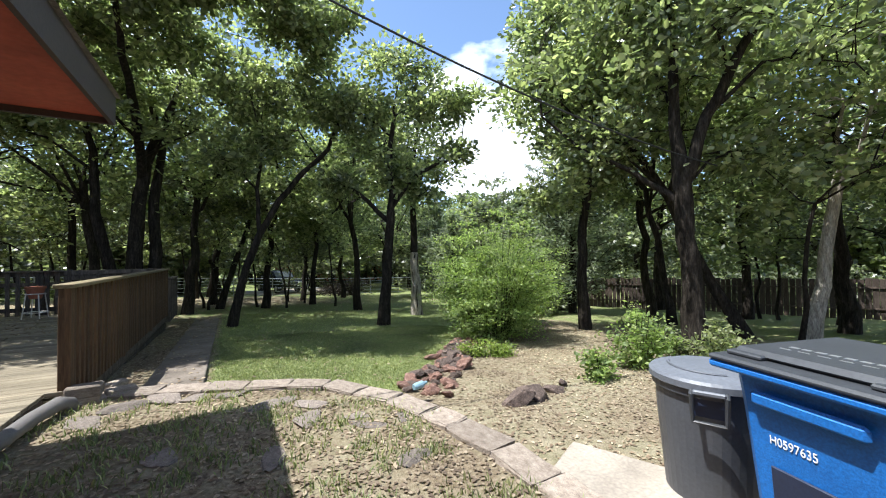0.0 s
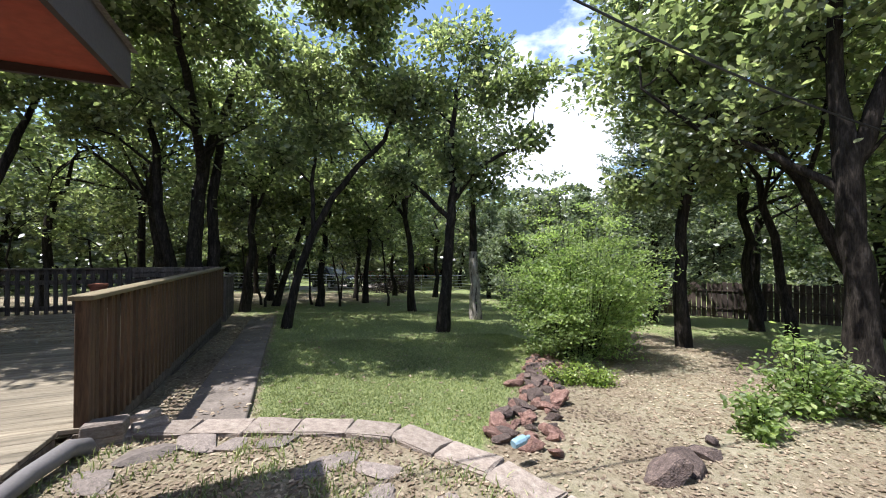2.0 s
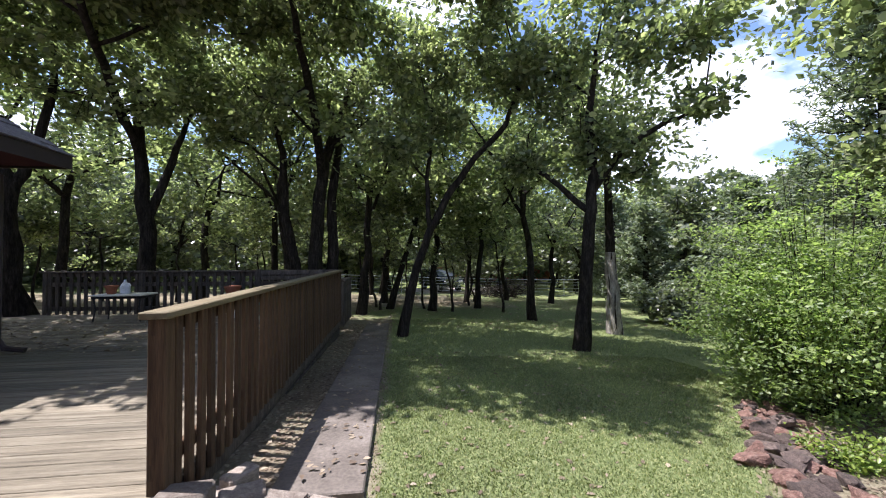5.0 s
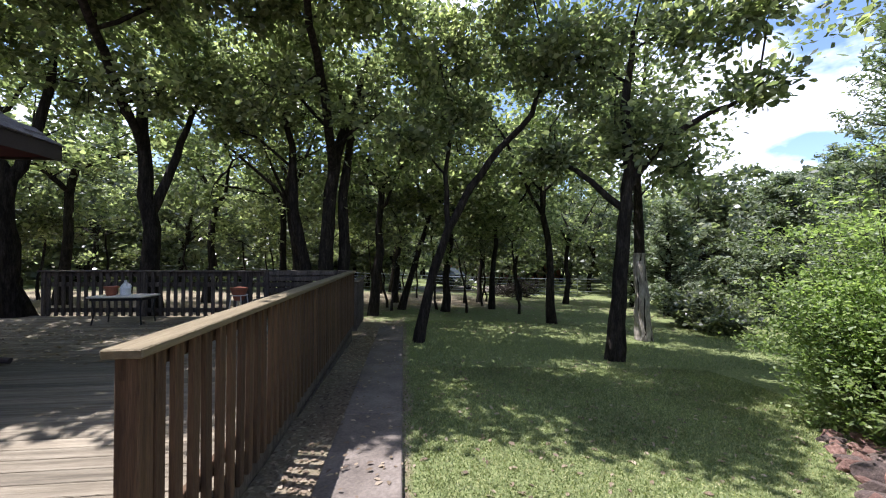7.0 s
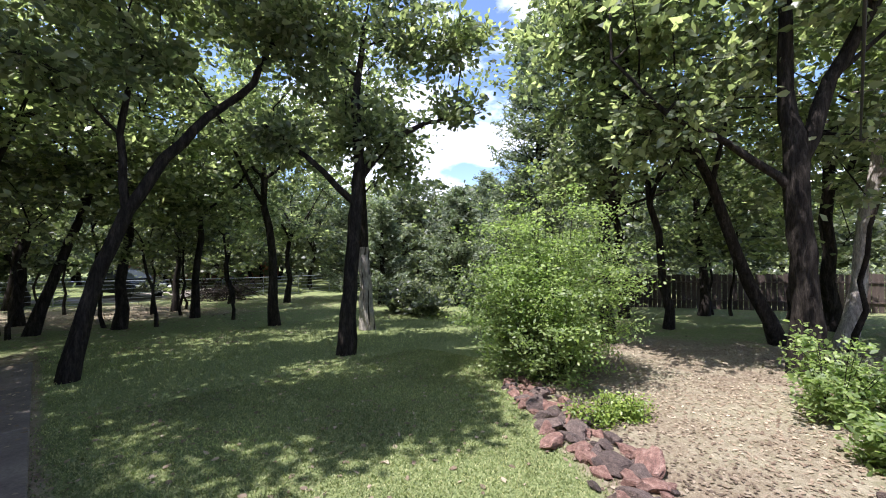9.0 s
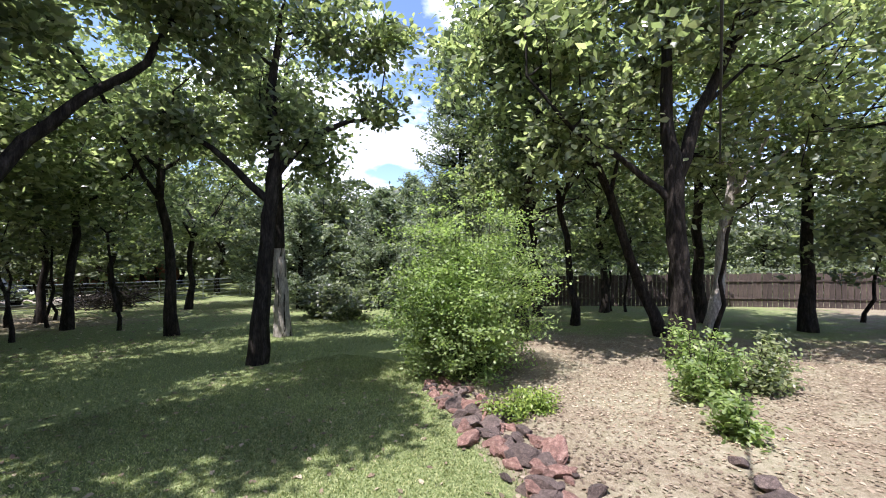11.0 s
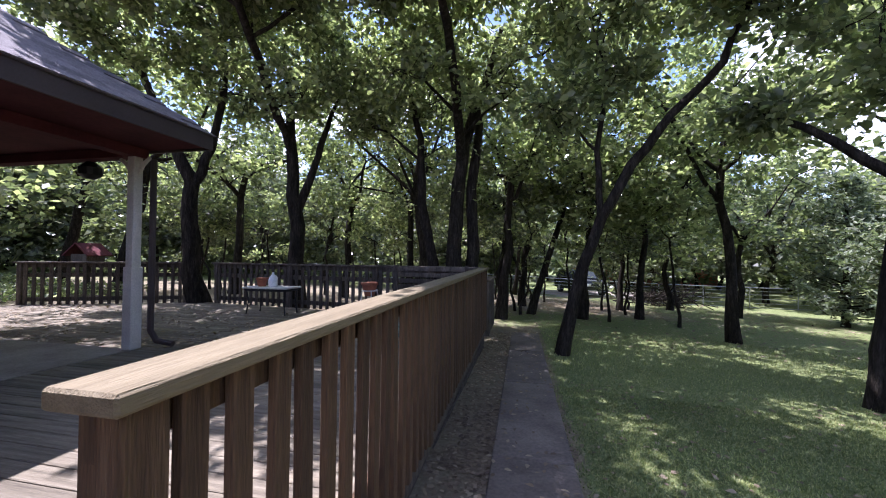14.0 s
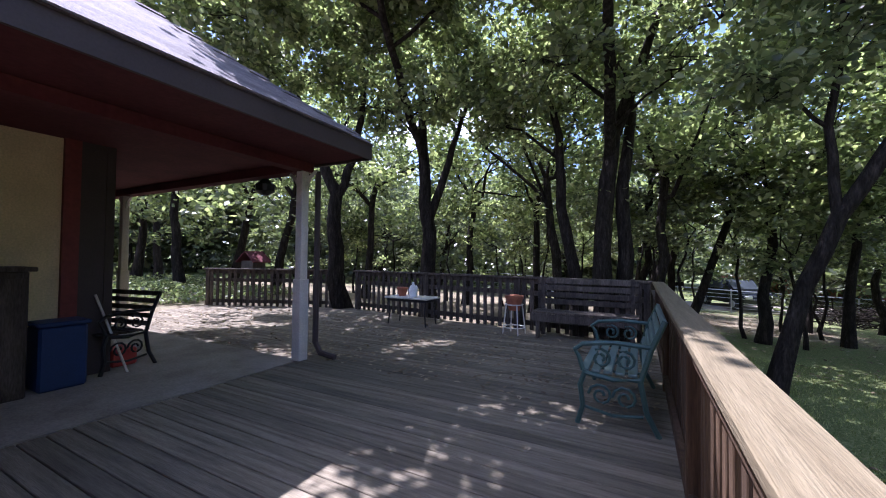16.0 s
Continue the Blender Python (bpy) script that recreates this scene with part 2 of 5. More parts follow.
def solo(name, bm, mat, at, label, category, group="", kind="", smooth=False):
    """A thing that is one mesh."""
    bmesh.ops.translate(bm, verts=bm.verts, vec=-Vector(at))
    ob = new(name, finish(bm, mat, smooth))
    ob.location = at
    ORIGIN[ob] = Vector(at)
    return tagged(ob, label, category, group, kind)


def piece(name, me, parent, at, rot=(0, 0, 0), scale=(1, 1, 1)):
    """One of many alike pieces on shared mesh data, at a world place, under its thing."""
    ob = new(name, me)
    ob.parent = parent
    ob.location = Vector(at) - ORIGIN.get(parent, Vector((0, 0, 0)))
    ob.rotation_euler = rot
    ob.scale = scale
    return ob


def box(bm, lo, hi, bevel=0.0, m=None):
    made = bmesh.ops.create_cube(bm, size=1)["verts"]
    lo, hi = Vector(lo), Vector(hi)
    for v in made:
        v.co = Vector((lo[i] + (v.co[i] + 0.5) * (hi[i] - lo[i]) for i in range(3)))
    if bevel:
        edges = list({e for v in made for e in v.link_edges})
        out = bmesh.ops.bevel(bm, geom=edges, offset=bevel, segments=1, affect="EDGES")
        made = list({v for f in out["faces"] for v in f.verts} | {v for v in made if v.is_valid})
    if m is not None:
        bmesh.ops.transform(bm, matrix=m, verts=made)
    return bm


def boxes(*args, bevel=0.0):
    bm = bmesh.new()
    for lo, hi in args:
        box(bm, lo, hi, bevel)
    return bm


def along(a, b):
    """The pose at a whose x axis points to b, z kept up."""
    a, b = Vector(a), Vector(b)
    x = (b - a).normalized()
    up = Vector((0, 0, 1)) if abs(x.z) < 0.95 else Vector((0, 1, 0))
    y = up.cross(x).normalized()
    z = x.cross(y)
    m = Matrix((x, y, z)).transposed().to_4x4()
    m.translation = a
    return m


def bar(bm, a, b, w, h, bevel=0.0):
    """A bar from a to b, w wide and h high, centred on the line."""
    d = (Vector(b) - Vector(a)).length
    return box(bm, (0, -w / 2, -h / 2), (d, w / 2, h / 2), bevel, along(a, b))


def tube(bm, points, radii, sides=8, cap=True):
    """A round tube through points with a radius at each."""
    pts = [Vector(p) for p in points]
    if not hasattr(radii, "__len__"):
        radii = [radii] * len(pts)
    rings = []
    side = Vector((1, 0.13, 0.07))
    for i, p in enumerate(pts):
        d = (pts[min(i + 1, len(pts) - 1)] - pts[max(i - 1, 0)]).normalized()
        u = (side - d * side.dot(d)).normalized() if abs(side.normalized().dot(d)) < 0.98 else d.orthogonal().normalized()
        w = d.cross(u)
        rings.append([bm.verts.new(p + radii[i] * (math.cos(a) * u + math.sin(a) * w)) for a in (2 * math.pi * k / sides for k in range(sides))])
    for r, s in zip(rings, rings[1:]):
        for k in range(sides):
            bm.faces.new((r[k], r[(k + 1) % sides], s[(k + 1) % sides], s[k]))
    if cap:
        bm.faces.new(rings[0][::-1])
        bm.faces.new(rings[-1])
    return bm


def lathe(bm, at, profile, sides=24):
    """A turned body: (radius, height) pairs from below to above."""
    at = Vector(at)
    rings = [[bm.verts.new(at + Vector((r * math.cos(a), r * math.sin(a), z))) for a in (2 * math.pi * k / sides for k in range(sides))] for r, z in profile]
    for r, s in zip(rings, rings[1:]):
        for k in range(sides):
            bm.faces.new((r[k], r[(k + 1) % sides], s[(k + 1) % sides], s[k]))
    bm.faces.new(rings[0][::-1])
    bm.faces.new(rings[-1])
    return bm


def raw_mesh(verts, faces, mat, smooth=False):
    me = bpy.data.meshes.new("part")
    me.from_pydata(verts, [], faces)
    me.materials.append(mat)
    if smooth:
        me.polygons.foreach_set("use_smooth", [True] * len(me.polygons))
    me.update()
    return me


def leaf_mesh(centres, length, mat, rng, up=0.4, wide=0.55, spread=0.35, flat=0.6, out=None):
    """Small leaves, one at each centre, folded along the rib where they are near; lengths vary by spread."""
    n = len(centres)
    d = rng.normal(size=(n, 3))
    if out is not None:
        d = d * 0.55 + out
    d[:, 2] *= flat
    d /= np.linalg.norm(d, axis=1)[:, None] + 1e-9
    nrm = rng.normal(size=(n, 3)) + np.array((0, 0, up * 3))
    s = np.cross(nrm, d)
    s /= np.linalg.norm(s, axis=1)[:, None] + 1e-9
    nn = np.cross(d, s)
    ln = (length * (1 + spread * rng.uniform(-1, 1, n)))[:, None]
    w = ln * wide / 2
    if length > 0.149:
        v = np.empty((n, 4, 3))
        v[:, 0] = centres - d * ln * 0.5
        v[:, 1] = centres + d * ln * 0.1 + s * w + nn * w * 0.2
        v[:, 2] = centres + d * ln * 0.5
        v[:, 3] = centres + d * ln * 0.1 - s * w - nn * w * 0.2
        return quads(v.reshape(-1, 3), np.arange(n * 4).reshape(n, 4), mat)
    v = np.empty((n, 6, 3))
    v[:, 0] = centres - d * ln * 0.5
    v[:, 1] = centres - d * ln * 0.12 + s * w * 0.8 + nn * w * 0.25
    v[:, 2] = centres + d * ln * 0.25 + s * w + nn * w * 0.3
    v[:, 3] = centres + d * ln * 0.55
    v[:, 4] = centres + d * ln * 0.25 - s * w + nn * w * 0.3
    v[:, 5] = centres - d * ln * 0.12 - s * w * 0.8 + nn * w * 0.25
    base = (np.arange(n) * 6)[:, None]
    f = np.concatenate([base + np.array([[0, 1, 2, 3]]), base + np.array([[0, 3, 4, 5]])])
    return quads(v.reshape(-1, 3), f, mat)


def quads(v, f, mat):
    """A mesh from arrays of corners and of four-sided faces."""
    me = bpy.data.meshes.new("part")
    me.vertices.add(len(v))
    me.vertices.foreach_set("co", np.ascontiguousarray(v, dtype=np.float32).ravel())
    me.loops.add(len(f) * 4)
    me.loops.foreach_set("vertex_index", np.ascontiguousarray(f, dtype=np.int32).ravel())
    me.polygons.add(len(f))
    me.polygons.foreach_set("loop_start", np.arange(0, len(f) * 4, 4, dtype=np.int32))
    me.update(calc_edges=True)
    me.materials.append(mat)
    return me


# ---- ground ----
EDGE = [(-1.3, 5.25), (-0.64, 5.16), (-0.3, 5.07), (0.57, 4.75), (1.05, 4.53), (1.43, 4.26), (1.83, 3.59), (2.03, 2.91), (2.1, 2.42), (2.12, 1.6), (2.1, -6.0)]


def edge_distance(x, y):
    """Signed distance from the curved edging: above 0 on the terrace side."""
    x, y = np.asarray(x, float), np.asarray(y, float)
    best = np.full(x.shape, 1e9)
    sign = np.ones(x.shape)
    for (ax, ay), (bx, by) in zip(EDGE, EDGE[1:]):
        dx, dy = bx - ax, by - ay
        t = np.clip(((x - ax) * dx + (y - ay) * dy) / (dx * dx + dy * dy), 0, 1)
        d = np.hypot(x - ax - t * dx, y - ay - t * dy)
        side = np.where(dx * (y - ay) - dy * (x - ax) > 0, -1.0, 1.0)
        near = d < best
        sign = np.where(near, side, sign)
        best = np.where(near, d, best)
    return best * sign


def slope(x, y):
    s = 0.043 * (np.asarray(y, float) - 4) + 0.043 * np.asarray(x, float)
    return -0.09 - np.where(s > 1.1, 1.1 + 0.5 * np.tanh((s - 1.1) / 0.5), np.where(s < -0.25, -0.25 + 0.25 * np.tanh((s + 0.25) / 0.25), s))


def height(x, y):
    d = edge_distance(x, y)
    t = np.clip((d + 0.22) / 0.2, 0, 1)
    t = t * t * (3 - 2 * t)
    return slope(x, y) * (1 - t) + 0.0 * t


def unevenness(x, y):
    return 0.012 * np.sin(x * 3.1 + y * 1.7) * np.sin(x * 1.3 - y * 2.9)


def lawn_share(x, y):
    """How green the ground is."""
    x, y = np.asarray(x, float), np.asarray(y, float)
    right = np.where(y < 6.6, 2.45 + (y - 4.2) * 0.9, 4.7 + (y - 6.6) * 1.25)
    inside = np.clip((right - x) / 0.6, 0, 1) * np.clip((x - 0.2) / 0.25, 0, 1) * np.clip((-edge_distance(x, y)) / 0.25, 0, 1)
    far = np.clip((22 - y + 0.15 * x) / 6, 0, 1)
    wild = np.clip((x + 2.5) / 2.0, 0, 1) * np.clip((y - 13) / 3, 0, 1)
    deep = np.clip((np.hypot(x, y - 4) - 19) / 9, 0, 1) * 0.8
    beyond = np.clip((x - 8.6 + 0.25 * (y - 5)) / 2.0, 0, 1) * np.clip((y + 3) / 4, 0, 1) * 0.62
    return np.maximum(np.maximum(np.maximum(inside, wild * 0.75) * far, deep), beyond)


def axis(lo, hi, step, far):
    inner = np.arange(lo, hi + step / 2, step)
    out = [step * 1.5]
    while sum(out) < far:
        out.append(out[-1] * 1.35)
    reach = np.cumsum(out)
    return np.concatenate([lo - reach[::-1], inner, hi + reach])


gx, gy = axis(-1.6, 8.0, 0.11, 700), axis(0.5, 14.0, 0.11, 700)
GX, GY = np.meshgrid(gx, gy)
rng = np.random.default_rng(5)
GZ = height(GX, GY)
near_zone = (np.abs(GX) < 30) & (np.abs(GY) < 40)
GZ = GZ + np.where(near_zone, unevenness(GX, GY) + rng.normal(size=GX.shape) * 0.0012, 0)
nx = len(gx)
ids = np.arange(GX.size).reshape(GX.shape)
gf = np.stack([ids[:-1, :-1], ids[:-1, 1:], ids[1:, 1:], ids[1:, :-1]], -1).reshape(-1, 4)


def ground_shader():
    m = bpy.data.materials.new("yard_ground")
    m.use_nodes = True
    n, l = m.node_tree.nodes, m.node_tree.links
    b = n["Principled BSDF"]
    co = n.new("ShaderNodeTexCoord")

    def noise_at(scale, detail=6):
        t = n.new("ShaderNodeTexNoise")
        t.inputs["Scale"].default_value = scale
        t.inputs["Detail"].default_value = detail
        t.inputs["Roughness"].default_value = 0.65
        l.new(co.outputs["Object"], t.inputs["Vector"])
        return t.outputs["Fac"]

    def ramp_of(fac, stops):
        r = n.new("ShaderNodeValToRGB")
        e = r.color_ramp.elements
        while len(e) < len(stops):
            e.new(0.5)
        for q, (p, c) in zip(e, stops):
            q.position, q.color = p, (*c, 1)
        l.new(fac, r.inputs["Fac"])
        return r.outputs["Color"]

    def mixed(fac, a, c):
        q = n.new("ShaderNodeMixRGB")
        l.new(fac, q.inputs["Fac"])
        l.new(a, q.inputs["Color1"])
        l.new(c, q.inputs["Color2"])
        return q.outputs["Color"]

    dry = ramp_of(noise_at(28), [(0.3, (0.105, 0.077, 0.05)), (0.5, (0.188, 0.147, 0.097)), (0.68, (0.28, 0.233, 0.163))])
    straw = ramp_of(noise_at(9), [(0.35, (0.172, 0.165, 0.094)), (0.6, (0.31, 0.276, 0.188))])
    dry = mixed(ramp_of(noise_at(1.4), [(0.4, (0, 0, 0)), (0.62, (0.7, 0.7, 0.7))]), dry, straw)
    green = ramp_of(noise_at(35), [(0.3, (0.08, 0.102, 0.035)), (0.52, (0.162, 0.193, 0.073)), (0.68, (0.295, 0.298, 0.14))])
    attr = n.new("ShaderNodeAttribute")
    attr.attribute_name = "lawn"
    add = n.new("ShaderNodeMath")
    add.operation = "ADD"
    l.new(attr.outputs["Fac"], add.inputs[0])
    sub = n.new("ShaderNodeMapRange")
    sub.inputs["To Min"].default_value, sub.inputs["To Max"].default_value = -0.7, 0.7
    l.new(noise_at(2.2), sub.inputs["Value"])
    l.new(sub.outputs[0], add.inputs[1])
    share = ramp_of(add.outputs[0], [(0.3, (0, 0, 0)), (0.62, (1, 1, 1))])
    l.new(mixed(share, dry, green), b.inputs["Base Color"])
    b.inputs["Roughness"].default_value = 0.95
    b.inputs["Specular IOR Level"].default_value = 0.115
    bp = n.new("ShaderNodeBump")
    bp.inputs["Strength"].default_value = 0.8
    bp.inputs["Distance"].default_value = 0.03
    l.new(noise_at(50), bp.inputs["Height"])
    l.new(bp.outputs[0], b.inputs["Normal"])
    return m


me = quads(np.stack([GX, GY, GZ], -1).reshape(-1, 3), gf, ground_shader())
attr = me.attributes.new("lawn", "FLOAT", "POINT")
attr.data.foreach_set("value", lawn_share(GX, GY).ravel().astype(np.float32))
me.polygons.foreach_set("use_smooth", [True] * len(me.polygons))
ground = tagged(new("ground", me), "uneven yard ground of lawn, dry grass and leaf litter", "ground", kind="structure")

# ---- walkway and slabs ----
def zground(x, y):
    return float(height(np.array([x]), np.array([y]))[0])


walkway = thing("walkway", (-0.2, 9.5, zground(-0.2, 9.5)), "straight grey concrete walkway beside the deck", "walkway", kind="structure")
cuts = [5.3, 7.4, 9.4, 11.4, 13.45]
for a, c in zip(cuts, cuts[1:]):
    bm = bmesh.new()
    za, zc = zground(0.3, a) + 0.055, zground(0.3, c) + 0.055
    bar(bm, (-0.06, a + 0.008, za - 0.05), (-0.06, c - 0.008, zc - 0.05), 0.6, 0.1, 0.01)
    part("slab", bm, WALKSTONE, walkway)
bm = box(bmesh.new(), (-0.3, -0.5, -0.08), (0.3, 0.5, 0.05), 0.015, pose(2.56, 1.66, -0.06, 0, 0, 24))
solo("concrete_slab", bm, CONCRETE, (2.5, 1.72, -0.1), "pale concrete paving slab beside the stone edging", "slab")

# curved stone edging
edging = thing("stone_edging", (1.05, 4.5, 0), "curved edging of flat tan stones in the yard", "edging", kind="structure")
rr = random.Random(4)
pts = [Vector((*p, 0)) for p in EDGE[:-1]] + [Vector((2.1, -2.0, 0))]
lens = [(b - a).length for a, b in zip(pts, pts[1:])]


def edge_point(s):
    for a, b, q in zip(pts, pts[1:], lens):
        if s <= q:
            return a.lerp(b, s / q), (b - a).normalized()
        s -= q
    return pts[-1], (pts[-1] - pts[-2]).normalized()


s = 0.5
while s < sum(lens) - 0.3:
    q = rr.uniform(0.3, 0.5)
    p, d = edge_point(s + q / 2)
    bm = bmesh.new()
    box(bm, (-q / 2 + 0.003, -0.13, -0.12), (q / 2 - 0.003, 0.12, 0.033), 0.012)
    bmesh.ops.subdivide_edges(bm, edges=bm.edges[:], cuts=1)
    for v in bm.verts:
        v.co += Vector((rr.uniform(-1, 1) * 0.008, rr.uniform(-1, 1) * 0.012, rr.uniform(-1, 1) * 0.006))
    ob = piece("edging_stone", finish(bm, EDGESTONE), edging, (p.x, p.y, 0.0), (0, rr.uniform(-0.03, 0.03), math.atan2(d.y, d.x) + rr.uniform(-0.05, 0.05)))
    s += q


# ---- rocks ----
def rock_mesh(seed, mat, flat=0.6):
    r = random.Random(seed)
    bm = bmesh.new()
    bmesh.ops.create_icosphere(bm, subdivisions=3, radius=1)
    off = Vector((r.uniform(0, 50), r.uniform(0, 50), r.uniform(0, 50)))
    planes = [(Vector((r.gauss(0, 1), r.gauss(0, 1), r.gauss(0.2, 0.9))).normalized(), r.uniform(0.48, 0.8)) for _ in range(11)]
    for v in bm.verts:
        d = noise.noise(v.co * 1.1 + off) * 0.5 + noise.noise(v.co * 3.2 + off) * 0.16
        v.co *= 1 + d
        for ax, cut in planes:
            over = v.co.dot(ax) - cut
            if over > 0:
                v.co -= ax * over * 0.97
        v.co.z *= flat
    return finish(bm, mat)


red_shapes = [rock_mesh(i, REDROCK if i % 3 else DARKROCK, 0.6) for i in range(10)]
dark_shapes = [rock_mesh(20 + i, DARKROCK, 0.5) for i in range(3)]
flat_shapes = [rock_mesh(40 + i, FLATSTONE, 0.16) for i in range(4)]


def rock(shape, x, y, size, turn, label, group, lift=0.25, tilt=(0, 0)):
    ob = new("rock", shape)
    ob.location = (x, y, zground(x, y) + size * lift)
    ob.rotation_euler = (tilt[0], tilt[1], turn)
    ob.scale = (size * 1.15, size * 0.7, size * 0.85)
    return tagged(ob, label, "rock", group)


rr = random.Random(8)
for i in range(115):
    t = (i + rr.uniform(0, 0.8)) / 115
    x, y = 2.35 + 2.4 * t, 4.05 + 2.65 * t ** 0.95
    off = rr.uniform(-0.3, 0.3)
    rock(rr.choice(red_shapes), x + 0.74 * off, y - 0.67 * off, rr.choice((0.06, 0.08, 0.1, 0.12, 0.15)) * rr.uniform(0.85, 1.15), rr.uniform(0, 6.3), "rough iron-red rock in the row beside the lawn", "row of red rocks", 0.3, (rr.uniform(-0.4, 0.4), rr.uniform(-0.4, 0.4)))
for i, (x, y, z) in enumerate([(3.05, 3.3, 0.24), (3.38, 3.36, 0.2), (3.72, 3.45, 0.13), (4.0, 3.6, 0.1)]):
    rock(dark_shapes[i % 3], x, y, z, i * 1.3, "pitted dark brown rock lying in dry leaves", "dark rocks", 0.22)
for i, (x, y, z) in enumerate([(-0.32, 4.69, 0.22), (0.0, 4.72, 0.2), (0.24, 4.6, 0.16), (0.78, 4.04, 0.2), (1.12, 3.87, 0.18), (1.05, 3.58, 0.17), (1.4, 3.42, 0.15), (1.47, 3.2, 0.14), (1.73, 3.21, 0.13), (0.5, 4.5, 0.15), (0.1, 3.4, 0.18), (0.75, 3.1, 0.15), (1.55, 2.6, 0.16), (-0.5, 4.4, 0.18)]):
    rock(flat_shapes[i % 4], x, y, z, i * 2.1, "flat grey-brown stepping stone set in dry grass", "stepping stones", 0.02)

# ---- deck ----
DX, DZ = -0.8, 0.14
deck = thing("deck", (-3.0, 8.5, DZ), "weathered grey-tan wooden deck of straight boards", "deck", kind="structure")


def far_edge(x):
    return 11.5 + (-0.8 - x) * 0.115 if x > -7.6 else 12.25 + (x + 7.6) * 0.45


y, k = 3.57, 0
board_w = 0.142
while y < 12.2:
    x1 = DX
    if y < 4.95:
        x1 = -0.92
    x0 = -4.75 if y < 8.25 else -10.9
    if y + board_w > far_edge(-0.8):
        x1 = -0.8 - (y + board_w - 11.5) / 0.115 if y + board_w < 12.25 else -7.5
    if y > 10.6:
        x0 = -7.6 - (12.25 - y) / 0.45
    if x1 - x0 > 0.3:
        bm = boxes(((x0, y + 0.004, DZ - 0.036), (x1, y + board_w - 0.004, DZ)), bevel=0.004)
        part("board", bm, DECKWOOD, deck)
    y += board_w
    k += 1
bm = boxes(((DX - 0.04, 4.97, -0.12), (DX, 11.5, DZ - 0.04)))
bar(bm, (-0.94, 4.95, -0.0), (-0.94, 3.57, -0.0), 0.04, 0.2)
bar(bm, (DX - 0.02, 11.5, 0.0), (-7.6, 12.28, 0.0), 0.04, 0.2)
part("rim_board", bm, OLDWOOD, deck, "dark weathered rim joist")
bm = bmesh.new()
for z in (-0.1, -0.24, -0.38):
    bar(bm, (DX - 0.03, 5.1, z - 0.02), (DX - 0.03, 11.5, z - 0.02), 0.03, 0.11)
part("skirt_board", bm, OLDWOOD, deck)


def railing(a, b, label, cap_mat, wood, top=1.1, floor_z=DZ, cap_w=0.15, post_ends=(True, True), drop=0.0, dense=0.135, baluster_w=0.07, outer=1, low=0.0):
    """A deck railing from a to b in plan: posts, balusters on the outer side, rails and a flat cap."""
    a, b = Vector((*a, 0)), Vector((*b, 0))
    d = (b - a).normalized()
    nrm = Vector((d.y, -d.x, 0)) * outer
    length = (b - a).length
    th = thing("deck_railing", (*((a + b) / 2).xy, floor_z), label, "railing", "deck railings")
    bm = bmesh.new()
    u = Vector((0, 0, 1))
    splice = a.lerp(b, 0.31 if length > 5 else 0.6)
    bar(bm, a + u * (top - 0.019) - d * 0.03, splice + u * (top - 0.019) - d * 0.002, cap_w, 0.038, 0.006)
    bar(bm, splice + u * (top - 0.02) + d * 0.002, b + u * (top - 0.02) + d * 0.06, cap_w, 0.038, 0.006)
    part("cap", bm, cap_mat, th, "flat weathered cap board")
    bm = bar(bmesh.new(), a - nrm * 0.0215 + u * (top - 0.085), b - nrm * 0.0215 + u * (top - 0.085), 0.038, 0.09, 0.004)
    part("top_rail", bm, wood, th)
    bm = bar(bmesh.new(), a - nrm * 0.0215 + u * (floor_z + 0.12), b - nrm * 0.0215 + u * (floor_z + 0.12), 0.038, 0.09, 0.004)
    part("bottom_rail", bm, wood, th)
    if wood is OLDWOOD and length > 2.5:
        bm = bar(bmesh.new(), a - nrm * 0.0215 + u * (top - 0.3), b - nrm * 0.0215 + u * (top - 0.3), 0.038, 0.09, 0.004)
        part("middle_rail", bm, wood, th)
    posts = max(2, int(length / 1.8) + 1)
    pm = finish(boxes(((-0.044, -0.046, 0), (0.044, 0.046, top - 0.04 - floor_z + drop)), bevel=0.006), wood)
    for i in range(posts):
        p = a.lerp(b, i / (posts - 1))
        piece("post", pm, th, p + d * (0.045 if i == 0 else -0.045 if i == posts - 1 else 0) + u * (floor_z - drop), (0, 0, math.atan2(d.y, d.x)))
    bal = finish(boxes(((-baluster_w / 2, -0.015, 0), (baluster_w / 2, 0.015, top - 0.042 - floor_z + drop - low)), bevel=0.004), wood)
    n = int(length / dense)
    r = random.Random(int(length * 100))
    for i in range(n):
        p = a + d * (0.15 + i * (length - 0.3) / (n - 1))
        piece("baluster", bal, th, p + nrm * 0.0215 + u * (floor_z - drop + low), (r.uniform(-0.006, 0.006), r.uniform(-0.008, 0.008), math.atan2(d.y, d.x)))
    return th


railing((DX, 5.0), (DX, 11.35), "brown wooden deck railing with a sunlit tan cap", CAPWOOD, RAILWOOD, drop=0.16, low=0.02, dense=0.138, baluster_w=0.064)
railing((DX - 0.1, 11.5), (-7.3, 12.22), "dark weathered wooden railing at the back of the deck", OLDWOOD, OLDWOOD, dense=0.16, outer=-1)
railing((-7.95, 12.08), (-11.0, 10.72), "dark weathered wooden railing beside a tree trunk", OLDWOOD, OLDWOOD, dense=0.16, outer=-1)
railing((DX + 0.02, 11.62), (DX + 0.02, 13.0), "low dark wooden stair railing behind the deck", OLDWOOD, OLDWOOD, top=0.86, floor_z=0.0, dense=0.16, drop=0.2)

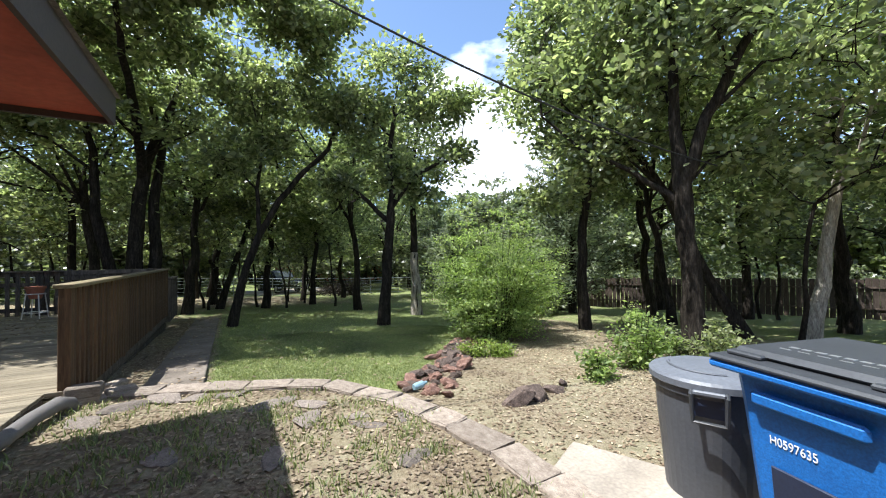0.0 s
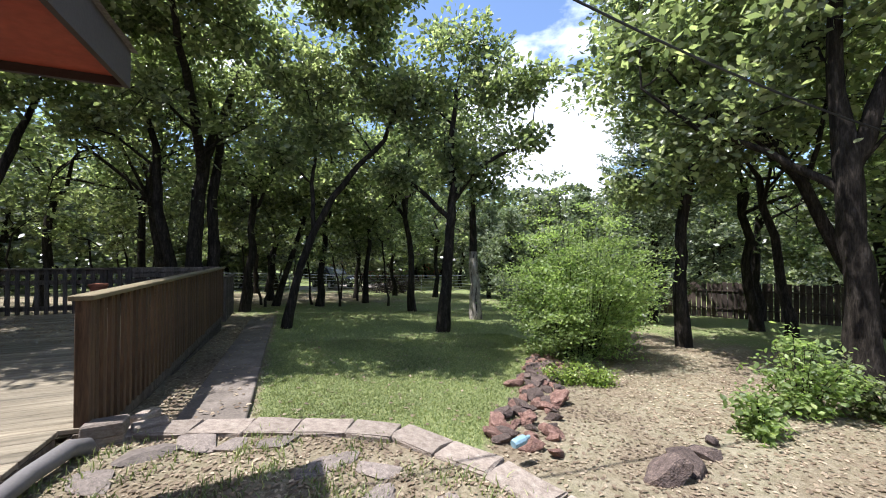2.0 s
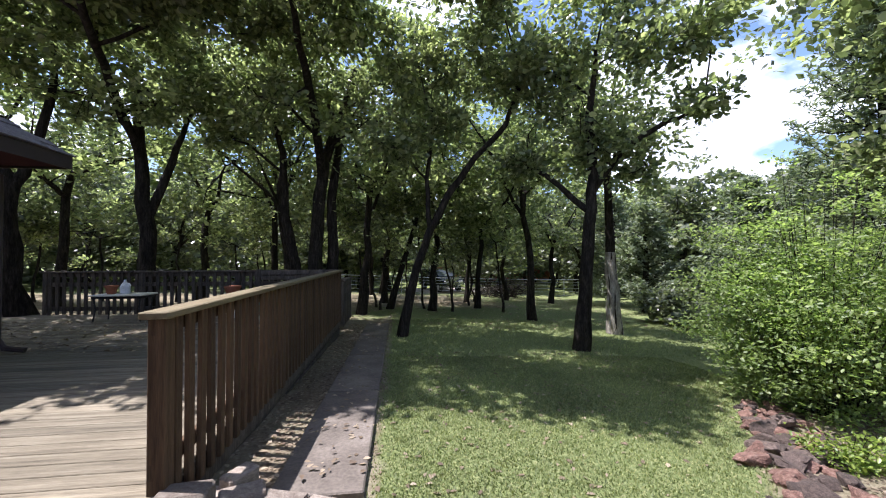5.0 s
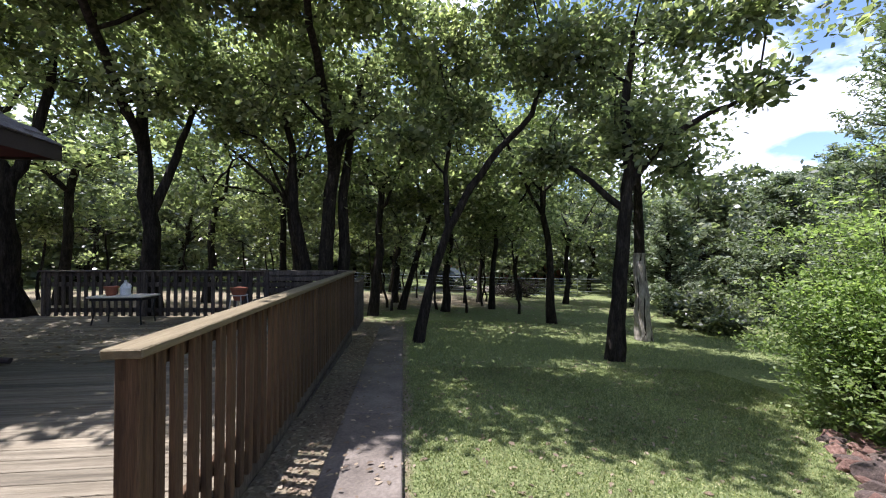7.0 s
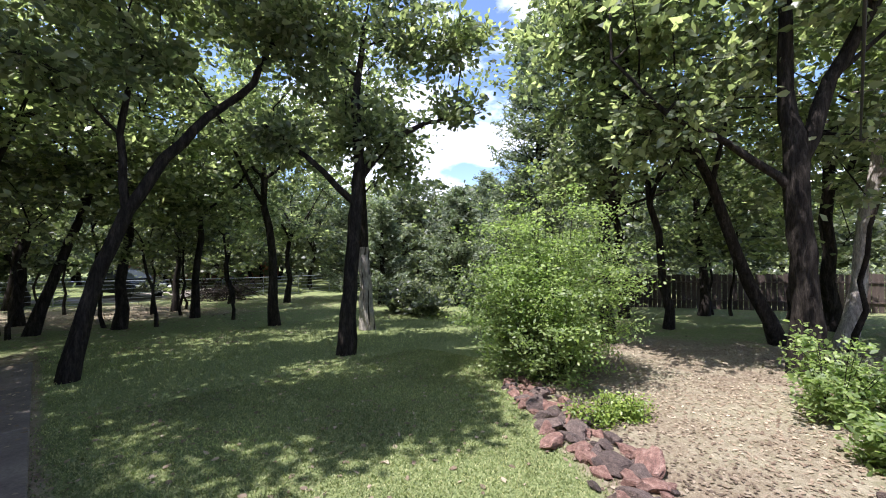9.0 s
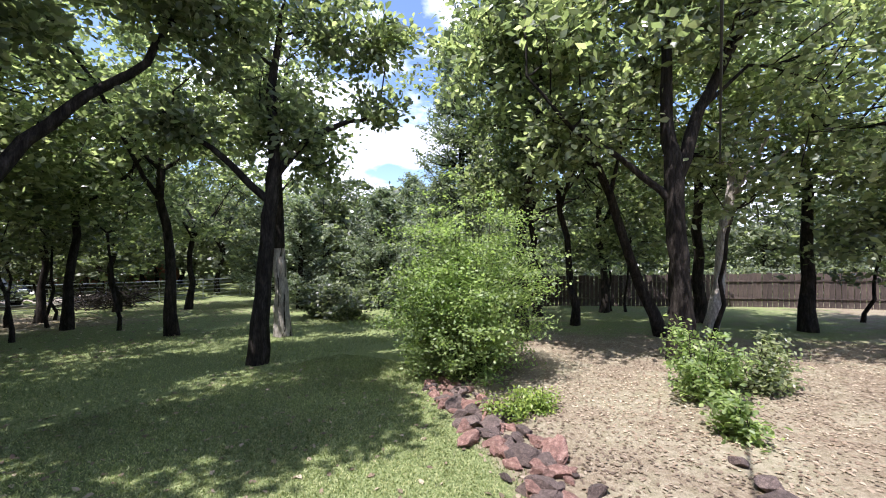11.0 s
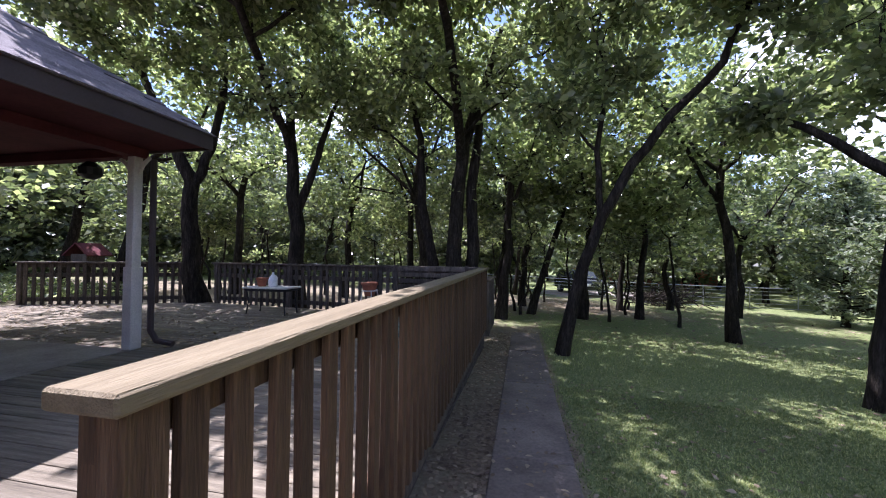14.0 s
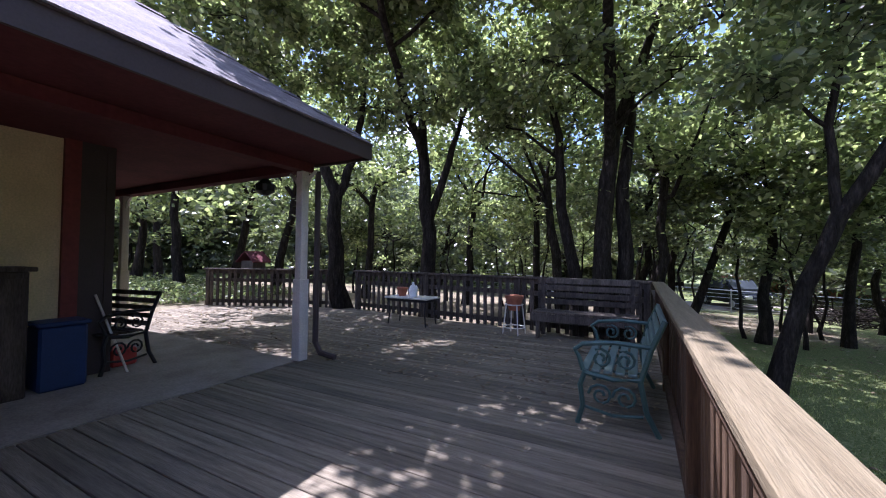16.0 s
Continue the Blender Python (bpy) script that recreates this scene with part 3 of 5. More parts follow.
# stone blocks at the corner of the deck
for i, (x, y, z, turn, s) in enumerate([(-0.72, 5.02, 0.02, 12, 0.17), (-0.66, 5.0, 0.12, 5, 0.13), (-0.42, 5.13, 0.02, 20, 0.12), (-0.5, 5.3, 0.04, 60, 0.1)]):
    bm = box(bmesh.new(), (-s, -s * 0.6, -0.06), (s, s * 0.6, 0.05), 0.014, pose(x, y, z, 0, 0, turn))
    solo("stone_block", bm, EDGESTONE, (x, y, z - 0.06), "rough tan stone block at the corner of the deck", "stone block", "stone blocks")

# drain pipe
bm = tube(bmesh.new(), [(-0.86, 3.6, 0.2), (-0.85, 3.75, 0.12), (-0.84, 4.05, 0.1), (-0.82, 4.43, 0.1), (-0.76, 4.74, 0.1), (-0.72, 4.84, 0.06), (-0.7, 4.87, -0.02)], [0.055, 0.055, 0.055, 0.055, 0.06, 0.06, 0.056], 14)
solo("drain_pipe", bm, PIPEP, (-0.84, 4.2, 0.02), "grey plastic downspout drain pipe lying beside the deck", "pipe", smooth=True)

# ---- house ----
house = thing("house", (-6, 1.5, 0), "single-storey house with red soffit and dark fascia", "house", kind="structure")
EX, EY, EZ = -0.31, 4.29, 2.44
PX, PY, PZ = -3.85, 8.43, 2.57
bm = boxes(((-12, -9, -0.3), (-0.95, 3.55, 2.52)))
part("wall", bm, REDPAINT, house, "red painted wall")
bm = boxes(((-14, -9.5, -0.2), (-4.78, 8.26, DZ)))
part("porch_slab", bm, CONCRETE, house, "grey concrete porch slab")
bm = boxes(((-14, 3.5, DZ), (-6.25, 6.82, 2.62)))
part("porch_wall", bm, CREAM, house, "cream painted wall under the porch")
bm = boxes(((-6.249, 6.48, DZ), (-6.2, 6.61, 2.62)))
part("corner_trim", bm, TRIMRED, house, "red corner board")
bm = boxes(((-14, 6.823, DZ), (-6.2, 6.9, 2.62)), ((-6.249, 6.613, DZ), (-6.21, 6.822, 2.62)))
part("end_wall", bm, BROWNPAINT, house, "dark brown wall end")
# wing roof
bm = boxes(((-6.0, -9, EZ + 0.02), (EX - 0.03, EY - 0.03, EZ + 0.05)))
part("wing_soffit", bm, REDPAINT, house, "red painted soffit")
bm = bmesh.new()
box(bm, (EX - 0.03, -9, EZ - 0.03), (EX, EY, EZ + 0.2))
box(bm, (PX + 0.02, EY - 0.03, EZ - 0.03), (EX - 0.034, EY, EZ + 0.2))
part("wing_fascia", bm, BROWNPAINT, house, "dark brown fascia board")
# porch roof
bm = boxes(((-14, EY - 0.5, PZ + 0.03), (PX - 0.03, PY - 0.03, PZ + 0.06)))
part("porch_soffit", bm, DARKRED, house, "red painted porch ceiling, darkened in colour for shade")
bm = bmesh.new()
box(bm, (PX - 0.03, EY - 0.4, PZ), (PX, PY, PZ + 0.17))
box(bm, (-14, PY - 0.03, PZ), (PX - 0.034, PY, PZ + 0.17))
part("porch_fascia", bm, BROWNPAINT, house, "dark brown fascia board")
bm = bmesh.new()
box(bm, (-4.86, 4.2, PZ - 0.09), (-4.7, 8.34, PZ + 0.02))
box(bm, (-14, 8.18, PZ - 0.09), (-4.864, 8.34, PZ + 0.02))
part("porch_beam", bm, DARKRED, house, "red painted beam, darkened in colour for shade")


def hip(bm, x0, x1, y0, y1, z, pitch):
    """A hipped roof over a rectangle."""
    run = (y1 - y0) / 2 if (y1 - y0) < (x1 - x0) else (x1 - x0) / 2
    h = run * pitch
    c = [bm.verts.new(p) for p in ((x0, y0, z), (x1, y0, z), (x1, y1, z), (x0, y1, z))]
    if (y1 - y0) < (x1 - x0):
        r = [bm.verts.new((x0 + run, (y0 + y1) / 2, z + h)), bm.verts.new((x1 - run, (y0 + y1) / 2, z + h))]
        fs = ((c[0], c[1], r[1], r[0]), (c[1], c[2], r[1]), (c[2], c[3], r[0], r[1]), (c[3], c[0], r[0]))
    else:
        r = [bm.verts.new(((x0 + x1) / 2, y0 + run, z + h)), bm.verts.new(((x0 + x1) / 2, y1 - run, z + h))]
        fs = ((c[0], c[1], r[0]), (c[1], c[2], r[1], r[0]), (c[2], c[3], r[1]), (c[3], c[0], r[0], r[1]))
    for f in fs:
        bm.faces.new(f)
    bm.faces.new(c[::-1])


bm = bmesh.new()
hip(bm, -15.0, PX + 0.03, -2.0, PY + 0.03, PZ + 0.175, 0.72)
part("porch_roof", bm, SHINGLE, house, "grey-brown shingle roof")
bm = bmesh.new()
hip(bm, -11.0, EX + 0.03, -9.0, EY + 0.03, EZ + 0.205, 0.4)
part("wing_roof", bm, SHINGLE, house, "grey-brown shingle roof")
# shingle courses on the porch roof
sh = finish(boxes(((-0.5, 0, 0), (0.5, 0.145, 0.011))), SHINGLE)
rise = math.atan(0.72)
roof = bpy.data.objects["porch_roof"]
for row in range(14):
    inset = row * 0.142 * math.cos(rise)
    yy = PY - inset - (0.5 if row % 2 else 0.9)
    while yy > 3.6:
        piece("shingle", sh, roof, (PX + 0.03 - inset, yy, PZ + 0.179 + row * 0.142 * math.sin(rise)), (0, 0, 0)).rotation_euler = (Euler((0, 0, radians(90))).to_matrix() @ Euler((rise, 0, 0)).to_matrix()).to_euler()
        yy -= 1.0


def column(x, y, label):
    c = thing("porch_column", (x, y, DZ), label, "column", "porch columns")
    part("shaft", boxes(((x - 0.055, y - 0.055, DZ), (x + 0.055, y + 0.055, PZ - 0.09)), bevel=0.008), WHITEWOOD, c)
    part("lower_sleeve", boxes(((x - 0.07, y - 0.07, DZ), (x + 0.07, y + 0.07, DZ + 1.0)), bevel=0.01), WHITEWOOD, c)
    bm = bmesh.new()
    for dx in (-1, 1):
        tube(bm, [(x + dx * 0.05, y, PZ - 0.31), (x + dx * 0.11, y, PZ - 0.19), (x + dx * 0.22, y, PZ - 0.105)], [0.02, 0.03, 0.02], 6)
    part("bracket", bm, WHITEWOOD, c, "curved white bracket")
    return c


column(-4.78, 8.24, "worn white wooden porch column on the slab edge")
column(-9.3, 8.24, "worn white wooden porch column at the far side")
# downspout beside the column
bm = tube(bmesh.new(), [(-4.62, 8.34, PZ - 0.1), (-4.62, 8.34, DZ + 0.22), (-4.55, 8.36, DZ + 0.09), (-4.35, 8.4, DZ + 0.05)], 0.036, 8)
solo("downspout", bm, BROWNPAINT, (-4.62, 8.34, DZ), "dark brown downspout beside the porch column", "downspout")

# ---- trees ----
def grow(rng, x, y, base, top, r0, lean, crown, clumps, leaf, per, squash=0.75, wobble=0.12, limbs=5, bare=0.45):
    """Trunk polylines with radii, and the clump centres of the crown, in coordinates from the foot."""
    foot = np.array((0.0, 0.0, -0.15))
    fork = np.array((lean[0], lean[1], top * bare))
    lines = []
    n = 7
    path = [foot + (fork - foot) * (i / (n - 1)) + (rng.normal(size=3) * wobble * np.array((1, 1, 0.2)) if 0 < i < n - 1 else 0) for i in range(n)]
    rad = [r0 * (1.45 if i == 0 else 1.08 if i == 1 else 1 - 0.35 * i / (n - 1)) for i in range(n)]
    lines.append((path, rad))
    centre = np.array((lean[0] * 1.35, lean[1] * 1.35, top - crown * squash))
    tips = []
    for k in range(limbs):
        a = 2 * math.pi * (k + rng.uniform(-0.3, 0.3)) / limbs
        reach = crown * rng.uniform(0.45, 0.8)
        end = centre + np.array((math.cos(a) * reach, math.sin(a) * reach, crown * squash * rng.uniform(-0.2, 0.65)))
        start = path[-1] if k < 3 else path[-2]
        mid = start * 0.5 + end * 0.5 + np.array((0, 0, -0.1 * crown)) + rng.normal(size=3) * 0.3
        limb = [start, start * 0.7 + mid * 0.3 + rng.normal(size=3) * 0.12, mid, mid * 0.5 + end * 0.5 + rng.normal(size=3) * 0.2, end]
        rr_ = rad[-1] * rng.uniform(0.55, 0.85)
        lines.append((limb, [rr_, rr_ * 0.8, rr_ * 0.6, rr_ * 0.4, rr_ * 0.15]))
        tips.append(end)
        for q in range(4):
            s = limb[rng.integers(2, 4)]
            e = s + rng.normal(size=3) * np.array((0.4, 0.4, 0.25)) * crown * 0.75
            lines.append(([s, s * 0.5 + e * 0.5 + rng.normal(size=3) * 0.12, e], [rr_ * 0.38, rr_ * 0.25, rr_ * 0.08]))
            tips.append(e)
    more = int((clumps - len(tips)) * 1.7)
    if more > 0:
        d = rng.normal(size=(more, 3))
        d /= np.linalg.norm(d, axis=1)[:, None]
        rads = rng.uniform(0.35, 1.0, more) ** 0.6
        d *= rads[:, None] * crown * (1 + 0.22 * rng.normal(size=(more, 1)))
        d[:, 2] *= squash
        tips = np.concatenate([np.array(tips), centre + d])
    tips = np.array(tips)
    shift = Vector((x * 3.7, y * 1.3, 5.0))
    keep = [noise.noise(Vector(q) * 0.55 + shift) > -0.06 for q in tips]
    tips = tips[np.array(keep)][:clumps]
    per = int(per * 0.85)
    size = 0.44 if crown > 3.8 else min(crown * 0.14, 0.5)
    per = int(per * 1.2) if crown > 3.8 else per
    size *= 1.15
    c = np.repeat(tips, per, axis=0)
    off = rng.normal(size=c.shape) * size * np.array((0.62, 0.62, 0.36))
    return lines, c + off


def tubes_mesh(lines, mat, sides=8):
    vs, fs = [], []
    for path, rad in lines:
        m = sides if rad[0] > 0.06 else 5
        start = len(vs)
        path = [Vector(p) for p in path]
        for i, p in enumerate(path):
            d = (path[min(i + 1, len(path) - 1)] - path[max(i - 1, 0)]).normalized()
            u = d.cross(Vector((0.3, 1, 0.1))).normalized()
            w = d.cross(u)
            for k in range(m):
                a = 2 * math.pi * k / m
                r = rad[i] * (1 + 0.12 * math.sin(3 * a + i * 1.7))
                vs.append(p + r * (math.cos(a) * u + math.sin(a) * w))
        for i in range(len(path) - 1):
            for k in range(m):
                a, b = start + i * m + k, start + i * m + (k + 1) % m
                fs.append((a, b, b + m, a + m))
    return raw_mesh(vs, fs, mat, True)


TREES = 0


def tree(x, y, top, r0, lean=(0, 0), crown=3.0, clumps=70, leaf=0.15, per=110, label="tall oak tree with a dark rough trunk", mat=None, bark=None, squash=1.05, wobble=0.05, limbs=5, bare=0.45, group="yard trees", name="oak_tree"):
    global TREES
    TREES += 1
    rng = np.random.default_rng(100 + TREES)
    z = zground(x, y)
    th = thing(name, (x, y, z), label, "tree", group)
    lines, leaves = grow(rng, x, y, z, top, r0 * 0.84, lean, crown, clumps, leaf, per, squash, wobble, limbs, bare)
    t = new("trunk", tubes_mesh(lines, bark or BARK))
    c = new("crown", leaf_mesh(leaves, leaf, mat or OAK, rng))
    t.parent = c.parent = th
    if name == "sapling":
        t["kind"] = "stuff"
    return th


def oak(stems, lobes, label, leaf=0.13, per=58, peeled=False, bark=None, seed=0):
    """An oak from its stems, (x, y, z, radius) upwards, and the leafy lobes of its crown,
    (x, y, z, radius across, radius up, clumps), each on a limb of its own with twigs."""
    rng = np.random.default_rng(1500 + seed)
    x, y, z = stems[0][0][0], stems[0][0][1], zground(*stems[0][0][:2])
    o = np.array((x, y, z))
    th = thing("oak_tree", (x, y, z), label, "tree", "yard trees")
    lines = []
    spine = []
    for st in stems:
        pts = [np.array(p[:3]) - o for p in st]
        rad = [p[3] for p in st]
        fine, fr = [], []
        for a, b, ra, rb in zip(pts, pts[1:], rad, rad[1:]):
            for k in range(3):
                t = k / 3
                fine.append(a * (1 - t) + b * t + rng.normal(size=3) * 0.018 * (k > 0))
                fr.append(ra * (1 - t) + rb * t)
        fine.append(pts[-1])
        fr.append(rad[-1])
        lines.append((fine, fr))
        spine += list(zip(fine, fr))
    trunk_lines = len(lines)
    tips = []
    for lx, ly, lz, rx, rz, n in lobes:
        c = np.array((lx, ly, lz)) - o
        start, sr = min((q for q in spine if q[0][2] > 1.2), key=lambda q: math.hypot(*(q[0] - c)[:2]) + 0.9 * abs((c - q[0])[2] - 0.6 * math.hypot(*(q[0] - c)[:2])))
        far = np.linalg.norm(c - start)
        r = float(max(0.02, min(sr * 0.6, 0.016 + 0.014 * far)))
        bend = start * 0.5 + c * 0.5 + np.array((0, 0, 0.1 * far)) + rng.normal(size=3) * 0.12 * far * 0.5
        limb = [start, start * 0.7 + bend * 0.3 + rng.normal(size=3) * 0.03, bend, bend * 0.45 + c * 0.55 + rng.normal(size=3) * 0.08, c]
        lines.append((limb, [r, r * 0.9, r * 0.72, r * 0.55, r * 0.4]))
        d = rng.normal(size=(n, 3))
        d /= np.linalg.norm(d, axis=1)[:, None]
        q = c + d * (rng.uniform(0.1, 1.0, n) ** 0.5)[:, None] * np.array((rx, rx, rz)) * (1 + 0.14 * rng.normal(size=(n, 1)))
        drift = Vector((seed * 3.1, 1.7, 0.0))
        q = np.array([p for p in q if noise.noise(Vector(p + o) * 0.95 + drift) > -0.18 or rng.uniform() < 0.12] or [c])
        n = len(q)
        for k in range(min(7, n // 3)):
            e = q[k]
            b = limb[3 + k % 2]
            m = b * 0.45 + e * 0.55 + rng.normal(size=3) * 0.1 + np.array((0, 0, 0.06))
            lines.append(([b, m, e], [r * 0.42, r * 0.3, 0.006]))
            for f in range(2):
                e2 = q[rng.integers(0, n)]
                lines.append(([m, (m + e2) / 2 + rng.normal(size=3) * 0.06, e2], [r * 0.22, 0.008, 0.004]))
        tips.append(q)
    tips = np.concatenate(tips)
    c = np.repeat(tips, per, axis=0)
    size = np.repeat(rng.uniform(0.7, 1.25, len(tips)), per)[:, None]
    off = rng.normal(size=c.shape) * np.array((0.19, 0.19, 0.14)) * size
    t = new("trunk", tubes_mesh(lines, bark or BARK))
    k = new("crown", leaf_mesh(c + off, leaf, OAK, rng, up=0.16, wide=0.62, flat=0.9, out=off / 0.16))
    t.parent = k.parent = th
    if peeled:
        path, rad = lines[0]
        foot = new("peeled_bark", tubes_mesh([(path[:6], [q * 1.05 for q in rad[:6]])], BARK_PALE, 10))
        foot.parent = th
        tagged(foot, "pale peeled bark at the foot")
    return th


# lawn oaks
oak([[(0.55, 11.6, -0.65, 0.147), (0.78, 11.6, 0.6, 0.101), (1.22, 11.55, 2.0, 0.091), (1.7, 11.5, 2.9, 0.084), (2.3, 11.4, 3.7, 0.07), (2.95, 11.15, 4.4, 0.0595), (3.3, 11.0, 5.4, 0.035)],
     [(1.22, 11.55, 2.0, 0.063), (1.15, 11.6, 3.2, 0.049), (1.3, 11.5, 4.6, 0.035)]],
    [(2.8, 11.3, 6.0, 1.5, 1.0, 60), (1.2, 11.5, 5.6, 1.5, 1.0, 56), (1.4, 11.4, 4.4, 0.9, 0.5, 18), (3.5, 10.8, 5.0, 0.9, 0.6, 20), (0.4, 11.8, 6.6, 1.4, 0.9, 36), (1.9, 9.4, 6.9, 1.5, 0.6, 100), (0.3, 11.3, 3.9, 0.7, 0.4, 12)],
    "leaning oak tree at the edge of the lawn", seed=1)
oak([[(4.2, 10.2, -0.75, 0.2), (4.28, 10.15, 0.6, 0.135), (4.35, 10.1, 2.0, 0.12), (4.45, 10.05, 3.0, 0.1), (4.4, 10.1, 4.2, 0.08), (4.5, 10.0, 5.6, 0.04)],
     [(4.42, 10.06, 2.7, 0.08), (4.9, 9.7, 3.5, 0.06), (5.5, 9.3, 3.9, 0.045), (6.0, 9.0, 4.05, 0.025)],
     [(4.35, 10.1, 2.3, 0.07), (3.6, 10.5, 3.1, 0.05), (3.0, 10.8, 3.6, 0.025)]],
    [(4.3, 10.2, 4.6, 1.0, 0.8, 38), (5.0, 9.7, 5.4, 1.0, 0.9, 38), (3.5, 10.5, 5.4, 1.0, 0.9, 38), (5.9, 9.05, 4.0, 0.65, 0.38, 15), (6.0, 8.9, 5.5, 0.7, 0.5, 18), (5.05, 9.6, 3.0, 0.6, 0.35, 10), (3.2, 10.7, 3.4, 0.7, 0.45, 13), (4.6, 9.9, 3.6, 0.8, 0.5, 17), (4.6, 10.0, 6.6, 1.2, 0.7, 34)],
    "slim oak tree with a spreading open crown on the lawn", seed=2)
oak([[(6.3, 12.4, -0.9, 0.22), (6.27, 12.4, 0.4, 0.15), (6.22, 12.45, 2.0, 0.12), (6.2, 12.5, 4.5, 0.08), (6.4, 12.4, 6.2, 0.04)]],
    [(6.1, 12.5, 5.2, 1.4, 1.0, 46), (7.1, 11.9, 4.6, 0.9, 0.7, 22), (6.4, 12.4, 6.6, 1.3, 0.8, 36), (5.4, 12.8, 4.2, 1.0, 0.7, 24), (6.6, 12.2, 3.4, 0.7, 0.4, 12)],
    "oak tree with pale peeled bark at its foot on the lawn", peeled=True, seed=3)
# oaks behind the deck, their crowns over it
oak([[(-1.65, 13.6, -0.5, 0.27), (-1.75, 13.5, 1.1, 0.19), (-1.7, 13.6, 2.6, 0.17), (-1.55, 13.6, 4.0, 0.15), (-1.0, 13.4, 5.4, 0.1), (-0.6, 13.0, 6.5, 0.05)],
     [(-1.45, 13.65, -0.5, 0.2), (-1.3, 13.7, 1.5, 0.15), (-1.38, 13.8, 3.0, 0.13), (-1.2, 13.9, 4.6, 0.1), (-1.5, 13.8, 6.2, 0.05)],
     [(-1.6, 13.6, 3.6, 0.12), (-1.5, 12.2, 4.9, 0.1), (-1.5, 10.6, 5.7, 0.07), (-1.3, 9.0, 6.2, 0.04)]],
    [(-1.5, 13.4, 6.3, 1.7, 1.0, 68), (-3.2, 13.0, 5.7, 1.3, 0.9, 40), (0.6, 13.2, 6.1, 1.4, 0.9, 46), (-1.2, 11.2, 6.6, 1.8, 0.7, 84), (-1.5, 9.5, 6.6, 1.9, 0.6, 140), (-0.4, 8.25, 6.8, 1.3, 0.4, 96), (-2.3, 8.3, 6.6, 1.2, 0.4, 80), (-2.2, 11.6, 4.8, 1.0, 0.5, 30), (0.3, 8.2, 6.9, 1.25, 0.4, 84), (-0.4, 12.4, 4.7, 0.9, 0.5, 20)],
    "large twin-stemmed oak tree behind the deck, its crown reaching over it", seed=4)
oak([[(-2.3, 13.9, -0.5, 0.19), (-2.35, 13.9, 1.1, 0.14), (-2.65, 13.8, 2.6, 0.12), (-2.7, 13.8, 4.3, 0.09), (-3.0, 13.6, 5.7, 0.05)]],
    [(-3.4, 13.5, 6.2, 1.4, 0.9, 46), (-4.1, 13.3, 4.7, 1.0, 0.6, 26), (-2.4, 14.2, 5.4, 1.1, 0.8, 30)],
    "slim bent oak tree behind the deck railing", seed=5)
oak([[(-5.8, 13.2, -0.4, 0.28), (-5.8, 13.2, 1.2, 0.19), (-5.85, 13.2, 2.4, 0.17), (-5.95, 13.15, 3.8, 0.14), (-6.0, 13.1, 5.5, 0.09), (-6.1, 12.8, 7.0, 0.04)],
     [(-5.84, 13.2, 2.3, 0.12), (-5.55, 13.35, 3.2, 0.1), (-5.3, 13.45, 4.2, 0.08), (-4.9, 13.6, 5.4, 0.04)],
     [(-5.95, 13.15, 3.9, 0.1), (-5.7, 11.8, 5.1, 0.09), (-5.2, 10.4, 5.8, 0.07), (-4.6, 9.2, 6.3, 0.04)]],
    [(-6.0, 12.9, 6.6, 1.8, 1.0, 66), (-4.8, 13.3, 5.8, 1.3, 0.8, 42), (-7.0, 12.4, 5.2, 1.2, 0.8, 36), (-5.6, 11.2, 6.5, 2.0, 0.7, 130), (-4.2, 9.9, 6.6, 1.9, 0.6, 140), (-6.5, 9.8, 6.7, 2.0, 0.6, 140), (-3.0, 11.2, 6.4, 1.6, 0.7, 84), (-3.6, 8.3, 6.8, 1.4, 0.4, 110), (-5.4, 8.5, 6.6, 1.5, 0.4, 110), (-5.0, 12.0, 4.9, 0.9, 0.45, 20)],
    "forked oak tree rising behind the deck railing", seed=6)
oak([[(-7.65, 12.3, -0.4, 0.3), (-7.88, 12.1, 0.8, 0.21), (-7.9, 12.05, 2.0, 0.18), (-7.85, 12.05, 3.0, 0.16), (-8.3, 11.7, 4.2, 0.1), (-8.6, 11.3, 5.8, 0.05)],
     [(-7.85, 12.05, 2.9, 0.12), (-7.55, 12.3, 3.9, 0.1), (-7.4, 12.5, 5.5, 0.07), (-7.4, 12.4, 7.0, 0.04)]],
    [(-8.6, 11.4, 6.0, 1.6, 1.0, 56), (-7.3, 12.3, 6.8, 1.6, 1.0, 56), (-8.3, 9.9, 6.4, 1.8, 0.8, 66), (-9.8, 11.0, 5.4, 1.4, 0.9, 46), (-9.5, 9.1, 6.7, 1.7, 0.7, 56)],
    "dark forked oak tree at the gap in the deck railing", seed=7)
